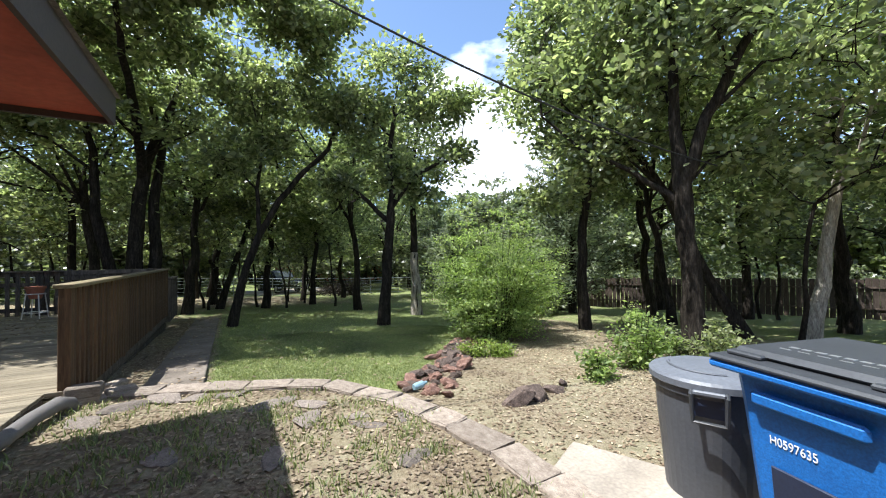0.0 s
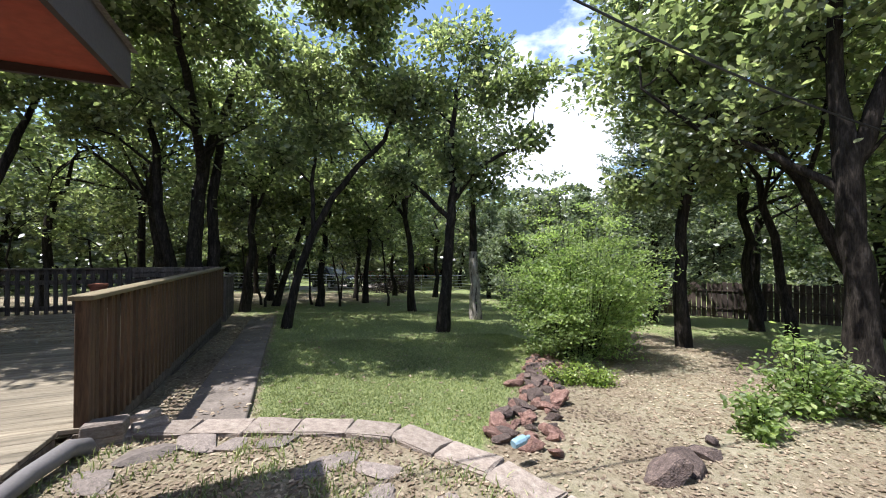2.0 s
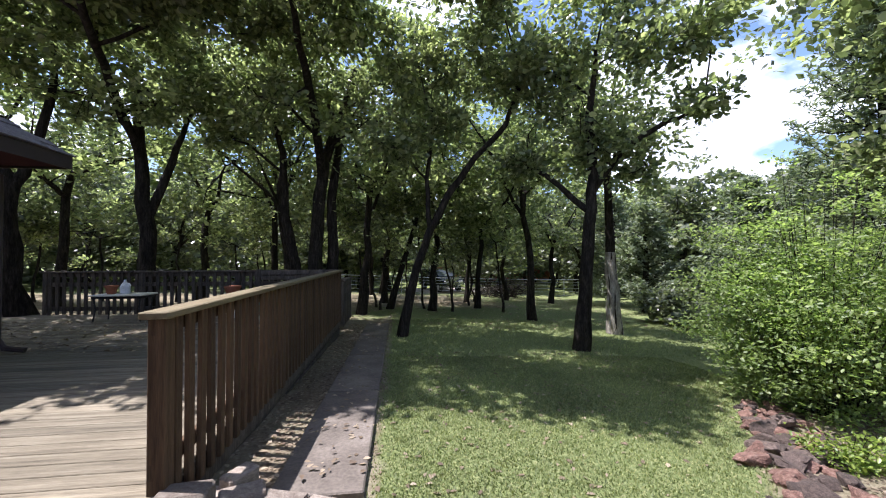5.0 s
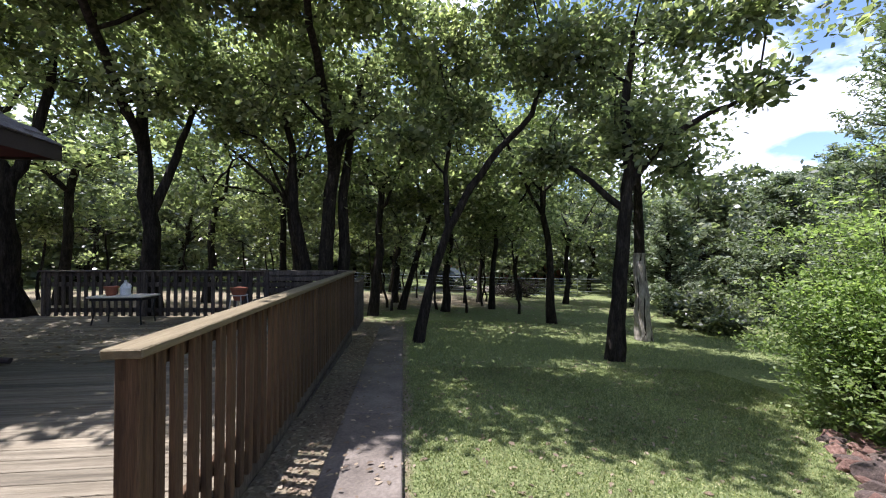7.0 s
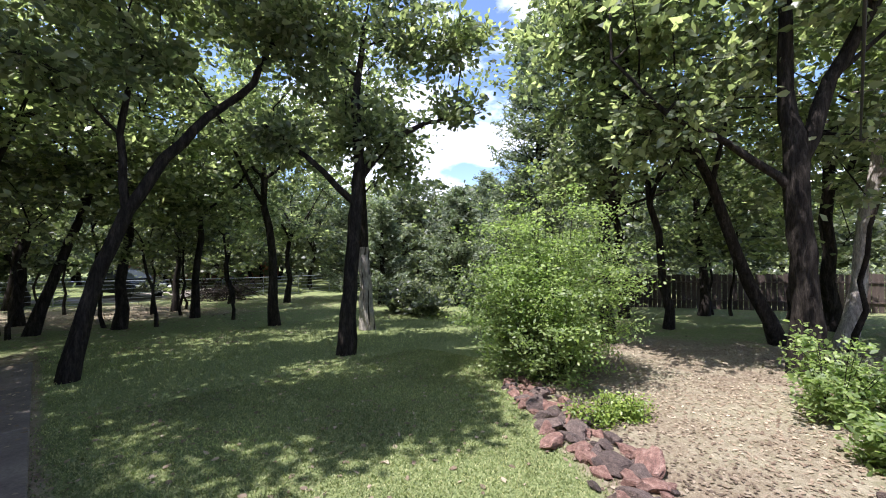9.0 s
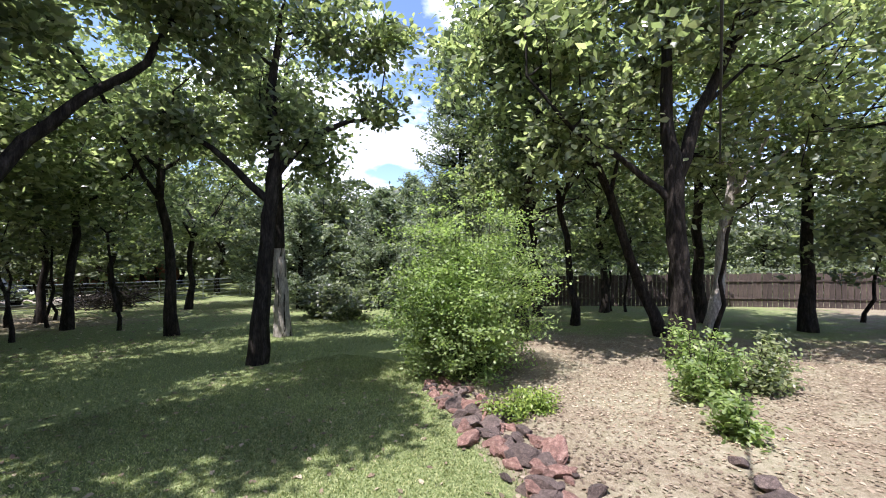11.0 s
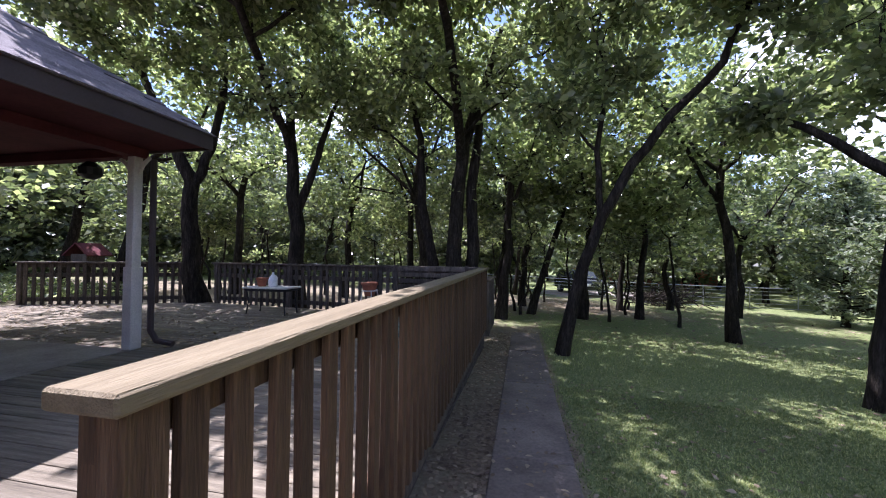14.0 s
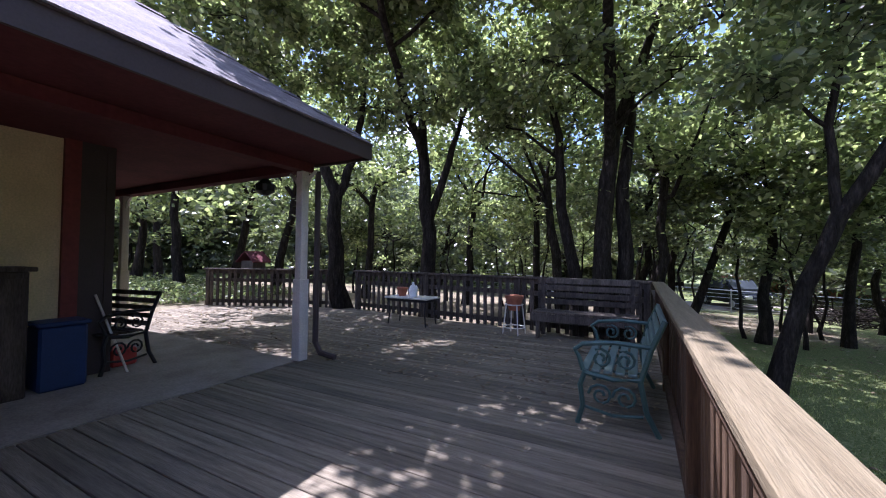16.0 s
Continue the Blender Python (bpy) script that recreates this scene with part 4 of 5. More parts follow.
# oaks over the dry leaves
oak([[(7.6, 3.88, -0.4, 0.237), (7.58, 3.9, 0.6, 0.163), (7.53, 3.97, 1.6, 0.148), (7.5, 4.0, 2.6, 0.148), (7.47, 4.1, 3.6, 0.0962), (7.5, 4.1, 5.0, 0.074), (7.5, 4.2, 6.6, 0.037)],
     [(7.5, 4.0, 2.5, 0.111), (7.65, 3.65, 3.7, 0.0888), (7.85, 3.2, 4.7, 0.074), (8.05, 2.7, 5.6, 0.0518), (8.2, 2.3, 6.6, 0.0296)],
     [(7.53, 3.97, 2.1, 0.0666), (7.1, 4.7, 2.9, 0.0481), (6.6, 5.4, 3.4, 0.037), (6.1, 6.0, 4.2, 0.0185)]],
    [(6.5, 6.2, 6.5, 1.1, 0.6, 30), (6.9, 5.6, 4.9, 0.8, 0.6, 24), (6.8, 5.2, 3.7, 0.8, 0.5, 20), (7.1, 4.8, 5.8, 1.4, 0.9, 54), (7.8, 3.2, 5.8, 1.3, 0.9, 46), (8.4, 2.3, 4.5, 1.2, 0.8, 36), (8.0, 4.6, 4.5, 1.0, 0.7, 28), (6.6, 3.9, 6.7, 1.4, 0.7, 42), (8.6, 3.6, 3.2, 0.9, 0.5, 18), (6.9, 3.2, 4.8, 0.8, 0.5, 18)],
    "big oak tree with dark forking limbs over dry leaves", leaf=0.12, seed=8)
oak([[(8.35, 6.87, -0.6, 0.172), (8.32, 6.9, 1.0, 0.117), (8.35, 6.88, 2.0, 0.109), (8.5, 6.65, 3.9, 0.078), (8.6, 6.5, 5.6, 0.039)]],
    [(8.3, 7.3, 5.8, 1.1, 0.9, 40), (8.0, 7.4, 4.2, 0.75, 0.55, 20), (6.8, 6.9, 5.6, 0.8, 0.7, 30), (9.8, 6.7, 6.6, 1.5, 0.8, 50), (8.6, 6.5, 5.9, 1.4, 1.0, 52), (7.9, 7.4, 2.9, 0.9, 0.5, 22), (9.3, 6.2, 4.3, 1.1, 0.7, 30), (8.2, 6.0, 3.6, 0.8, 0.5, 20), (7.5, 7.1, 6.9, 1.2, 0.7, 36), (8.9, 7.4, 3.3, 1.0, 0.6, 26)],
    "oak tree with low leafy branches behind the tall shrub", leaf=0.12, seed=9)
# trees behind them
tree(5.0, 15.1, 9.5, 0.16, (-0.2, 0.2), 3.0, 110, 0.18, 110)
tree(4.0, 19.2, 9.5, 0.15, (0.2, 0), 3.2, 110, 0.2, 90)
tree(1.83, 17.8, 9.0, 0.17, (0.3, 0), 3.2, 100, 0.2, 95)
tree(-0.75, 15.9, 9.5, 0.18, (0.3, 0.2), 3.2, 60, 0.18, 110)
tree(0.15, 18.0, 9.0, 0.15, (1.2, 0), 2.8, 50, 0.2, 90)
tree(4.1, 22.5, 9, 0.14, (0.2, 0), 3.0, 50, 0.24, 60)
tree(9.2, 23.5, 9, 0.17, (0.2, 0), 3.2, 100, 0.24, 60)
tree(7.0, 25.0, 9, 0.16, (-0.3, 0), 3.2, 100, 0.24, 60)
tree(-1.2, 27, 9, 0.15, (0.2, 0), 3.0, 50, 0.24, 60)
tree(-0.6, 28.9, 9, 0.17, (0.5, 0), 3.0, 50, 0.26, 60)
# the wood behind the deck
tree(-2.9, 15.8, 9.5, 0.19, (-0.6, 0.4), 3.6, 80, 0.15, 170, squash=0.8)
tree(-0.1, 21, 9.5, 0.17, (0.2, 0), 3.2, 50, 0.22, 90)
tree(-1.0, 19.7, 9.5, 0.17, (0.2, 0), 3.2, 50, 0.22, 90)
tree(-7.2, 18.7, 10, 0.18, (0.3, 0), 3.6, 55, 0.22, 90)
tree(-4.5, 18.5, 10, 0.17, (0.3, 0), 3.6, 55, 0.22, 90)
tree(-13.1, 14.4, 9.5, 0.2, (1.2, 0), 3.8, 60, 0.2, 110)
tree(-16.5, 14.9, 9.5, 0.22, (1.6, 0), 3.8, 55, 0.22, 90)
tree(-15.1, 12.2, 9, 0.2, (-0.6, 0), 3.6, 55, 0.22, 90)
tree(-20.4, 14, 9, 0.2, (-0.3, 0), 3.6, 50, 0.24, 80)
tree(-18.9, 12.5, 9, 0.2, (0.8, 0), 3.6, 50, 0.24, 80)
tree(-10.5, 16.5, 9.5, 0.19, (0.4, 0), 3.8, 55, 0.22, 90)
# right side
tree(10.76, 3.33, 8.5, 0.16, (0.3, -0.5), 3.0, 60, 0.17, 120, "oak tree with a pale trunk", bark=BARK_PALE)
tree(10.4, 4.2, 8.5, 0.15, (-1.6, 1.2), 2.8, 60, 0.17, 110, "leaning oak tree near the board fence")
tree(13.1, 8.0, 9.0, 0.17, (-0.3, 0.2), 3.4, 80, 0.16, 120, squash=0.8)
# the next three oaks are added to throw shade on the ground here
tree(11.4, 6.4, 8.5, 0.13, (-0.6, 0.3), 3.2, 80, 0.16, 120, squash=0.7)
tree(12.2, -1.8, 8.5, 0.18, (0.2, 0.2), 3.2, 60, 0.17, 110)
tree(15.4, 6.2, 8.5, 0.17, (0.2, 0.2), 3.4, 60, 0.2, 100)
tree(16.4, 9.74, 9.5, 0.2, (0.2, 0), 3.4, 55, 0.2, 100)
tree(13.5, 3.4, 9, 0.19, (-0.8, 0), 3.2, 55, 0.2, 100)
tree(12.6, 1.2, 9, 0.18, (0.4, 0), 3.4, 55, 0.2, 100)
tree(9.6, 0.2, 9, 0.2, (0.5, 0), 3.6, 60, 0.18, 120)

# cedars at the right of the lawn
def cedar(x, y, top, wide, clumps, leaf=0.2, per=120, label="bushy grey-green cedar tree beside the lawn"):
    global TREES
    TREES += 1
    rng = np.random.default_rng(300 + TREES)
    z = zground(x, y)
    th = thing("cedar_tree", (x, y, z), label, "tree", "cedars")
    lines = [([np.array((0, 0, -0.1)), np.array((0.1, 0, top * 0.5)), np.array((0.05, 0, top * 0.97))], [0.16, 0.1, 0.02])]
    sprays = []
    for i in range(clumps):
        h = 1 - rng.uniform(0.0, 0.97) ** 0.8
        w = wide * (1 - h) ** 0.6 * rng.uniform(0.45, 1.1) + 0.15
        a = rng.uniform(0, 6.28)
        s = np.array((0.05, 0, h * top))
        e = s + np.array((w * math.cos(a), w * math.sin(a), w * rng.uniform(0.15, 0.75)))
        m = (s + e) / 2 - np.array((0, 0, 0.12 * w))
        lines.append(([s, m, e], [0.022, 0.014, 0.004]))
        f = rng.uniform(0.25, 1.0, per)[:, None]
        c = (1 - f) ** 2 * s + 2 * f * (1 - f) * m + f * f * e
        sprays.append(c + rng.normal(size=c.shape) * np.array((0.2, 0.2, 0.12)) * (1.25 - f) * wide / 2.0)
    t, k = new("trunk", tubes_mesh(lines, BARK)), new("crown", leaf_mesh(np.concatenate(sprays), leaf, CEDAR, rng, wide=0.3))
    t.parent = k.parent = th


cedar(13.6, 15.5, 5.4, 2.4, 110)
cedar(16.0, 13.5, 6.2, 2.5, 110)
cedar(11.5, 18.5, 5.0, 2.2, 100)
cedar(11.9, 10.4, 10.3, 2.5, 170, 0.16, 170, label="tall grey-green cedar tree")
cedar(17.5, 16.5, 7.0, 2.6, 100)
cedar(12.5, 22.5, 6.0, 2.6, 90)


def shrub(x, y, top, wide, stems, leaves, leaf, mat, label, name="shrub", seed=0, low=0.1, group="shrubs"):
    """Many thin stems with sprays of small leaves along them."""
    rng = np.random.default_rng(700 + seed)
    z = zground(x, y)
    th = thing(name, (x, y, z), label, "shrub", group)
    lines, sprays = [], []
    for i in range(stems):
        a = rng.uniform(0, 6.28)
        out = wide * rng.uniform(0.15, 1.0) ** 0.7
        h = top * (1 - 0.55 * (out / wide) ** 1.5) * rng.uniform(0.55, 1.0)
        s = np.array((0.18 * wide * math.cos(a), 0.18 * wide * math.sin(a), -0.05))
        e = np.array((out * math.cos(a), out * math.sin(a), h))
        m = s * 0.55 + e * 0.45 + np.array((0, 0, h * 0.14))
        lines.append(([s, m, e], [0.009, 0.005, 0.002]))
        for q in range(8):
            t = rng.uniform(low, 1.0)
            p = (1 - t) ** 2 * s + 2 * t * (1 - t) * m + t * t * e
            tip = p + np.array((math.cos(a + rng.normal() * 0.9), math.sin(a + rng.normal() * 0.9), rng.normal() * 0.18 - 0.05)) * wide * 0.42
            k = max(4, leaves // (stems * 8))
            f = rng.uniform(0, 1, k)[:, None]
            sprays.append(p * (1 - f) + tip * f + rng.normal(size=(k, 3)) * np.array((0.05, 0.05, 0.018)) * (1 + wide))
    c = np.concatenate(sprays)
    c[:, 2] = np.maximum(c[:, 2], 0.03)
    st, fo = new("stem", tubes_mesh(lines, BARK)), new("foliage", leaf_mesh(c, leaf, mat, rng, up=0.7))
    st.parent = fo.parent = th
    st["kind"] = "stuff"


shrub(5.35, 6.65, 3.5, 1.15, 70, 36000, 0.047, FRESH, "tall fresh-green shrub beside the row of red rocks", seed=1)
shrub(6.6, 7.6, 2.6, 1.0, 30, 9000, 0.06, FRESH, "fresh-green shrub behind the row of rocks", seed=2)
shrub(5.75, 3.75, 1.15, 0.42, 20, 2800, 0.06, FRESH, "leafy green shrub on dry ground under the big oak", seed=3)
shrub(6.4, 3.2, 1.0, 0.5, 20, 2600, 0.06, OAK, "leafy green shrub under the big oak", seed=4)
shrub(4.62, 3.5, 0.5, 0.28, 10, 800, 0.06, FRESH, "small green weed in dry leaves", name="weed", seed=5)
shrub(4.05, 5.5, 0.42, 0.22, 14, 1500, 0.034, LIME, "small yellow-green weed beside the rocks", name="weed", seed=6)
shrub(4.45, 5.3, 0.36, 0.2, 14, 1300, 0.034, LIME, "small yellow-green weed beside the rocks", name="weed", seed=7)
rr = random.Random(12)
for i, (x, y) in enumerate([(9.8, 10.6), (11.0, 11.8), (12.8, 12.2), (9.6, 13.9), (10.2, 15.2), (21.5, 7.2), (22.2, 5.0), (23.0, 3.0), (23.4, 0.5), (21.0, 9.4), (20.0, 12.0), (23.5, -2.0)]):
    shrub(x, y, rr.uniform(2.4, 3.6) if x > 19 else rr.uniform(1.2, 2.2), rr.uniform(1.3, 1.9) if x > 19 else rr.uniform(0.9, 1.3), 22, 3200, 0.16, OAK_SHADED, "dark green undergrowth shrub at the wood's edge", seed=20 + i, group="undergrowth")

# thin saplings among the trunks
rr = random.Random(90)
for i in range(40):
    x, y = (rr.uniform(-17, 6), rr.uniform(17, 27)) if i < 30 else (rr.uniform(9.5, 16), rr.uniform(-3, 8))
    tree(x, y, rr.uniform(4.6, 6.6), 0.055, (rr.uniform(-0.4, 0.4), rr.uniform(-0.4, 0.4)), rr.uniform(1.5, 2.2), 34, 0.16, 90, "thin leafy sapling among the trunks", mat=OAK if i % 2 else OAK_SHADED, group="saplings", name="sapling", limbs=3)

# the wood around the yard
far_kinds = []
for i in range(5):
    rng = np.random.default_rng(900 + i)
    lines, leaves = grow(rng, 0, 0, 0, 9.0, 0.17, (rng.normal() * 0.6, rng.normal() * 0.6), 3.5, 120, 0.4, 44, limbs=5, bare=0.35, squash=1.2)
    th = thing("woodland_tree", (0, 0, 0), "dark woodland tree behind the yard", "tree", "woodland trees")
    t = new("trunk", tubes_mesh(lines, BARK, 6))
    c = new("crown", leaf_mesh(leaves, 0.4, OAK if i == 1 else OAK_SHADED, rng))
    t.parent = c.parent = th
    far_kinds.append(th)
spots = []
rr = random.Random(31)
for i in range(170):
    a = radians(rr.uniform(-105, 112))
    d = rr.uniform(26, 60)
    x, y = d * math.sin(a), 4 + d * math.cos(a)
    if 7 < x < 16 and y < 30 or (abs(x - 4) < 4 and 26 < y < 38):
        continue
    spots.append((x, y))
for i, (x, y) in enumerate(spots):
    k = rr.uniform(0.8, 1.15)
    m = pose(x, y, zground(x, y), 0, 0, rr.uniform(0, 360))
    if i < 5:
        far_kinds[i].location, far_kinds[i].rotation_euler = m.translation, m.to_euler()
        continue
    copy_thing(far_kinds[i % 5], m)
# low thicket
rng = np.random.default_rng(77)
cs = []
for i in range(900):
    a, d = radians(rng.uniform(-105, 115)), rng.uniform(40, 64)
    x, y = d * math.sin(a), 4 + d * math.cos(a)
    c = rng.normal(size=(60, 3)) * np.array((1.3, 1.3, 0.9)) + np.array((x, y, zground(x, y) + 1.3 + rng.uniform(0, 4.0)))
    cs.append(c)
tagged(new("thicket", leaf_mesh(np.concatenate(cs), 0.55, OAK_SHADED, rng)), "dense dark thicket of far undergrowth", "thicket", kind="stuff")

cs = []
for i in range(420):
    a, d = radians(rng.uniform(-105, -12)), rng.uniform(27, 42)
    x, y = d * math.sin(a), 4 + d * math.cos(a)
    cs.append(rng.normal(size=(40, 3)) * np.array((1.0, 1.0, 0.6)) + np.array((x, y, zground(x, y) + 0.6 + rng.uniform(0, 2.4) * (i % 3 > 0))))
tagged(new("thicket", leaf_mesh(np.concatenate(cs), 0.4, OAK_SHADED, rng)), "dark green thicket among the far trunks", "thicket", kind="stuff")

# ---- board fence on the right, wire fence and drive at the back ----
def board_fence(a, b, high, label):
    a, b = Vector(a), Vector(b)
    n = int((b - a).length / 0.165)
    th = thing("board_fence", (*((a + b) / 2).xy, zground(*((a + b) / 2).xy)), label, "fence", "board fences")
    me = finish(boxes(((-0.075, -0.01, -0.1), (0.075, 0.01, high))), FENCEWOOD)
    r = random.Random(n)
    ang = math.atan2((b - a).y, (b - a).x)
    for i in range(n):
        p = a.lerp(b, i / n)
        piece("board", me, th, (p.x, p.y, zground(p.x, p.y)), (r.uniform(-0.01, 0.01), r.uniform(-0.01, 0.01), ang), (1, 1, r.uniform(0.97, 1.02)))
    bm = bmesh.new()
    for h in (0.35, high - 0.3):
        bar(bm, (a.x, a.y, zground(a.x, a.y) + h), (b.x, b.y, zground(b.x, b.y) + h), 0.09, 0.05)
    part("rail", bm, FENCEWOOD, th)


board_fence((14.3, 15.0), (17.6, 8.0), 1.35, "old brown board fence behind the trees")
board_fence((17.6, 8.0), (20.0, 1.0), 1.35, "old brown board fence behind the trees")
board_fence((20.0, 1.0), (20.5, -7.0), 1.35, "old brown board fence behind the trees")

wire = thing("wire_fence", (2, 29.5, zground(2, 29.5)), "grey metal wire fence across the back of the yard", "fence")
bm = bmesh.new()
pm = finish(tube(bmesh.new(), [(0, 0, -0.1), (0, 0, 1.25)], 0.03, 6), GALV)
for i in range(15):
    x = -16 + i * 2.4
    piece("post", pm, wire, (x, 29.5, zground(x, 29.5)))
for h in (0.05, 0.3, 0.55, 0.8, 1.0, 1.2):
    for i in range(14):
        x = -16 + i * 2.4
        tube(bm, [(x, 29.5, zground(x, 29.5) + h), (x + 2.4, 29.5, zground(x + 2.4, 29.5) + h)], 0.012 if h < 1.1 else 0.022, 5, False)
part("wire", bm, GALV, wire)
bm = box(bmesh.new(), (-26, 31.0, -1.8), (9, 35.5, zground(2, 33) + 0.06))
solo("driveway", bm, CONCRETE, (-8, 33, -1.8), "pale concrete driveway behind the wire fence", "driveway", kind="structure")
bm = bmesh.new()
bar(bm, (-60, 30, 0.22), (-22, 44, 0.12), 6.0, 0.12)
solo("road", bm, CONCRETE, (-40, 37, 0.1), "pale sunlit road beyond the trees", "road", kind="structure")


# parked car
def car(x, y, turn, label):
    z = zground(2, 33) + 0.06
    th = thing("parked_car", (0, 0, 0), label, "car")

    def section(name, pts, w, mat, lab=""):
        bm = bmesh.new()
        a = [bm.verts.new((p[0], -w / 2, p[1])) for p in pts]
        b = [bm.verts.new((p[0], w / 2, p[1])) for p in pts]
        bm.faces.new(a)
        bm.faces.new(b[::-1])
        for i in range(len(pts)):
            j = (i + 1) % len(pts)
            bm.faces.new((a[j], a[i], b[i], b[j]))
        bmesh.ops.bevel(bm, geom=bm.edges[:], offset=0.05, segments=2, affect="EDGES")
        return part(name, bm, mat, th, lab)

    section("body", [(-2.3, 0.35), (2.25, 0.35), (2.3, 0.75), (2.1, 0.98), (1.1, 1.08), (-2.2, 1.1), (-2.35, 0.8)], 1.84, CAR, "dark painted body")
    section("cabin", [(1.15, 1.05), (0.45, 1.66), (-1.9, 1.7), (-2.25, 1.1)], 1.6, CAR)
    part("windscreen", bar(bmesh.new(), (1.06, 0, 1.16), (0.52, 0, 1.63), 1.36, 0.03), GLASS, th)
    for s in (-1, 1):
        part("side_window", boxes(((-1.7, s * 0.79, 1.18), (0.3, s * 0.815, 1.58)), bevel=0.01), GLASS, th)
        part("headlight", boxes(((2.2, s * 0.6 - 0.17, 0.72), (2.31, s * 0.6 + 0.17, 0.86)), bevel=0.02), WHITEP, th)
        for q in (-1.4, 1.45):
            bm = bmesh.new()
            bmesh.ops.create_cone(bm, cap_ends=True, segments=20, radius1=0.35, radius2=0.35, depth=0.22, matrix=pose(q, s * 0.82, 0.35, 90, 0, 0))
            w = part("wheel", bm, RUBBER, th)
            bm = bmesh.new()
            bmesh.ops.create_cone(bm, cap_ends=True, segments=16, radius1=0.21, radius2=0.19, depth=0.24, matrix=pose(q, s * 0.82, 0.35, 90, 0, 0))
            part("rim", bm, CHROME, w)
    th.matrix_basis = pose(x, y, z, 0, 0, turn)


car(4.0, 33.2, -70, "dark parked car on the driveway behind trees")

# brush pile
rng = np.random.default_rng(44)
bm = bmesh.new()
for i in range(160):
    a = rng.uniform(0, 6.28)
    p = np.array((rng.normal() * 0.9, rng.normal() * 0.6, abs(rng.normal()) * 0.45))
    d = np.array((math.cos(a), math.sin(a), rng.normal() * 0.4)) * rng.uniform(0.5, 1.1)
    tube(bm, [p - d, p + d], [0.025, 0.01], 4, False)
bmesh.ops.translate(bm, verts=bm.verts, vec=Vector((7.6, 27.8, zground(7.6, 27.8) + 0.1)))
solo("brush_pile", bm, BARK, (7.6, 27.8, zground(7.6, 27.8)), "dark heap of cut branches near the back fence", "brush pile", kind="stuff")

# far brick house
fh = thing("far_house", (13, 52, zground(13, 52)), "far red-brick house glimpsed between the trunks", "house")
fz = zground(13, 52) - 0.2
part("wall", boxes(((6, 49, fz), (20, 56, fz + 2.8))), BRICK, fh, "red brick wall")
bm = bmesh.new()
hip(bm, 5.5, 20.5, 48.5, 56.5, fz + 2.8, 0.45)
part("roof", bm, SHINGLE, fh)
for wx in (8, 12, 16.5):
    w = part("window", boxes(((wx - 0.6, 48.93, fz + 1.0), (wx + 0.6, 48.99, fz + 2.2))), WHITEP, fh, "white framed window")
    part("pane", boxes(((wx - 0.52, 48.9, fz + 1.08), (wx + 0.52, 48.926, fz + 2.12))), GLASS, w)
# bird house beyond the deck
bz = zground(-12.9, 13.4)
bh = thing("bird_house", (-12.9, 13.4, bz), "small red-roofed bird house on a post behind the deck", "bird house")
part("post", boxes(((-12.95, 13.35, bz - 0.1), (-12.85, 13.45, bz + 0.85))), OLDWOOD, bh)
part("body", boxes(((-13.2, 13.15, bz + 0.85), (-12.6, 13.65, bz + 1.2)), bevel=0.01), OLDWOOD, bh)
for s in (-1, 1):
    part("roof_board", bar(bmesh.new(), (-12.9, 13.4, bz + 1.52), (-12.9 + s * 0.48, 13.4, bz + 1.15), 0.7, 0.03), DARKRED, bh)
# ivy beyond the porch
rng = np.random.default_rng(61)
p = rng.uniform((-19, 8.6), (-11.6, 14.5), (9000, 2))
c = np.column_stack([p, height(p[:, 0], p[:, 1]) + 0.05 + 0.4 * rng.uniform(0, 1, len(p)) * (0.6 + 0.4 * np.sin(p[:, 0] * 1.7) * np.sin(p[:, 1] * 1.3))])
tagged(new("ivy_bed", leaf_mesh(c, 0.11, OAK, rng, up=0.9)), "low bed of glossy green ground ivy beyond the porch", "ivy", kind="stuff")
# overhead cable
bm = tube(bmesh.new(), [Vector((-3.2, 4.3, 5.3)).lerp(Vector((7.4, 3.4, 2.75)), t / 16) + Vector((0, 0, -0.45 * 4 * (t / 16) * (1 - t / 16))) for t in range(17)], 0.012, 6)
solo("overhead_cable", bm, IRON, (2, 3.8, 3.5), "black overhead cable between the trees", "cable")

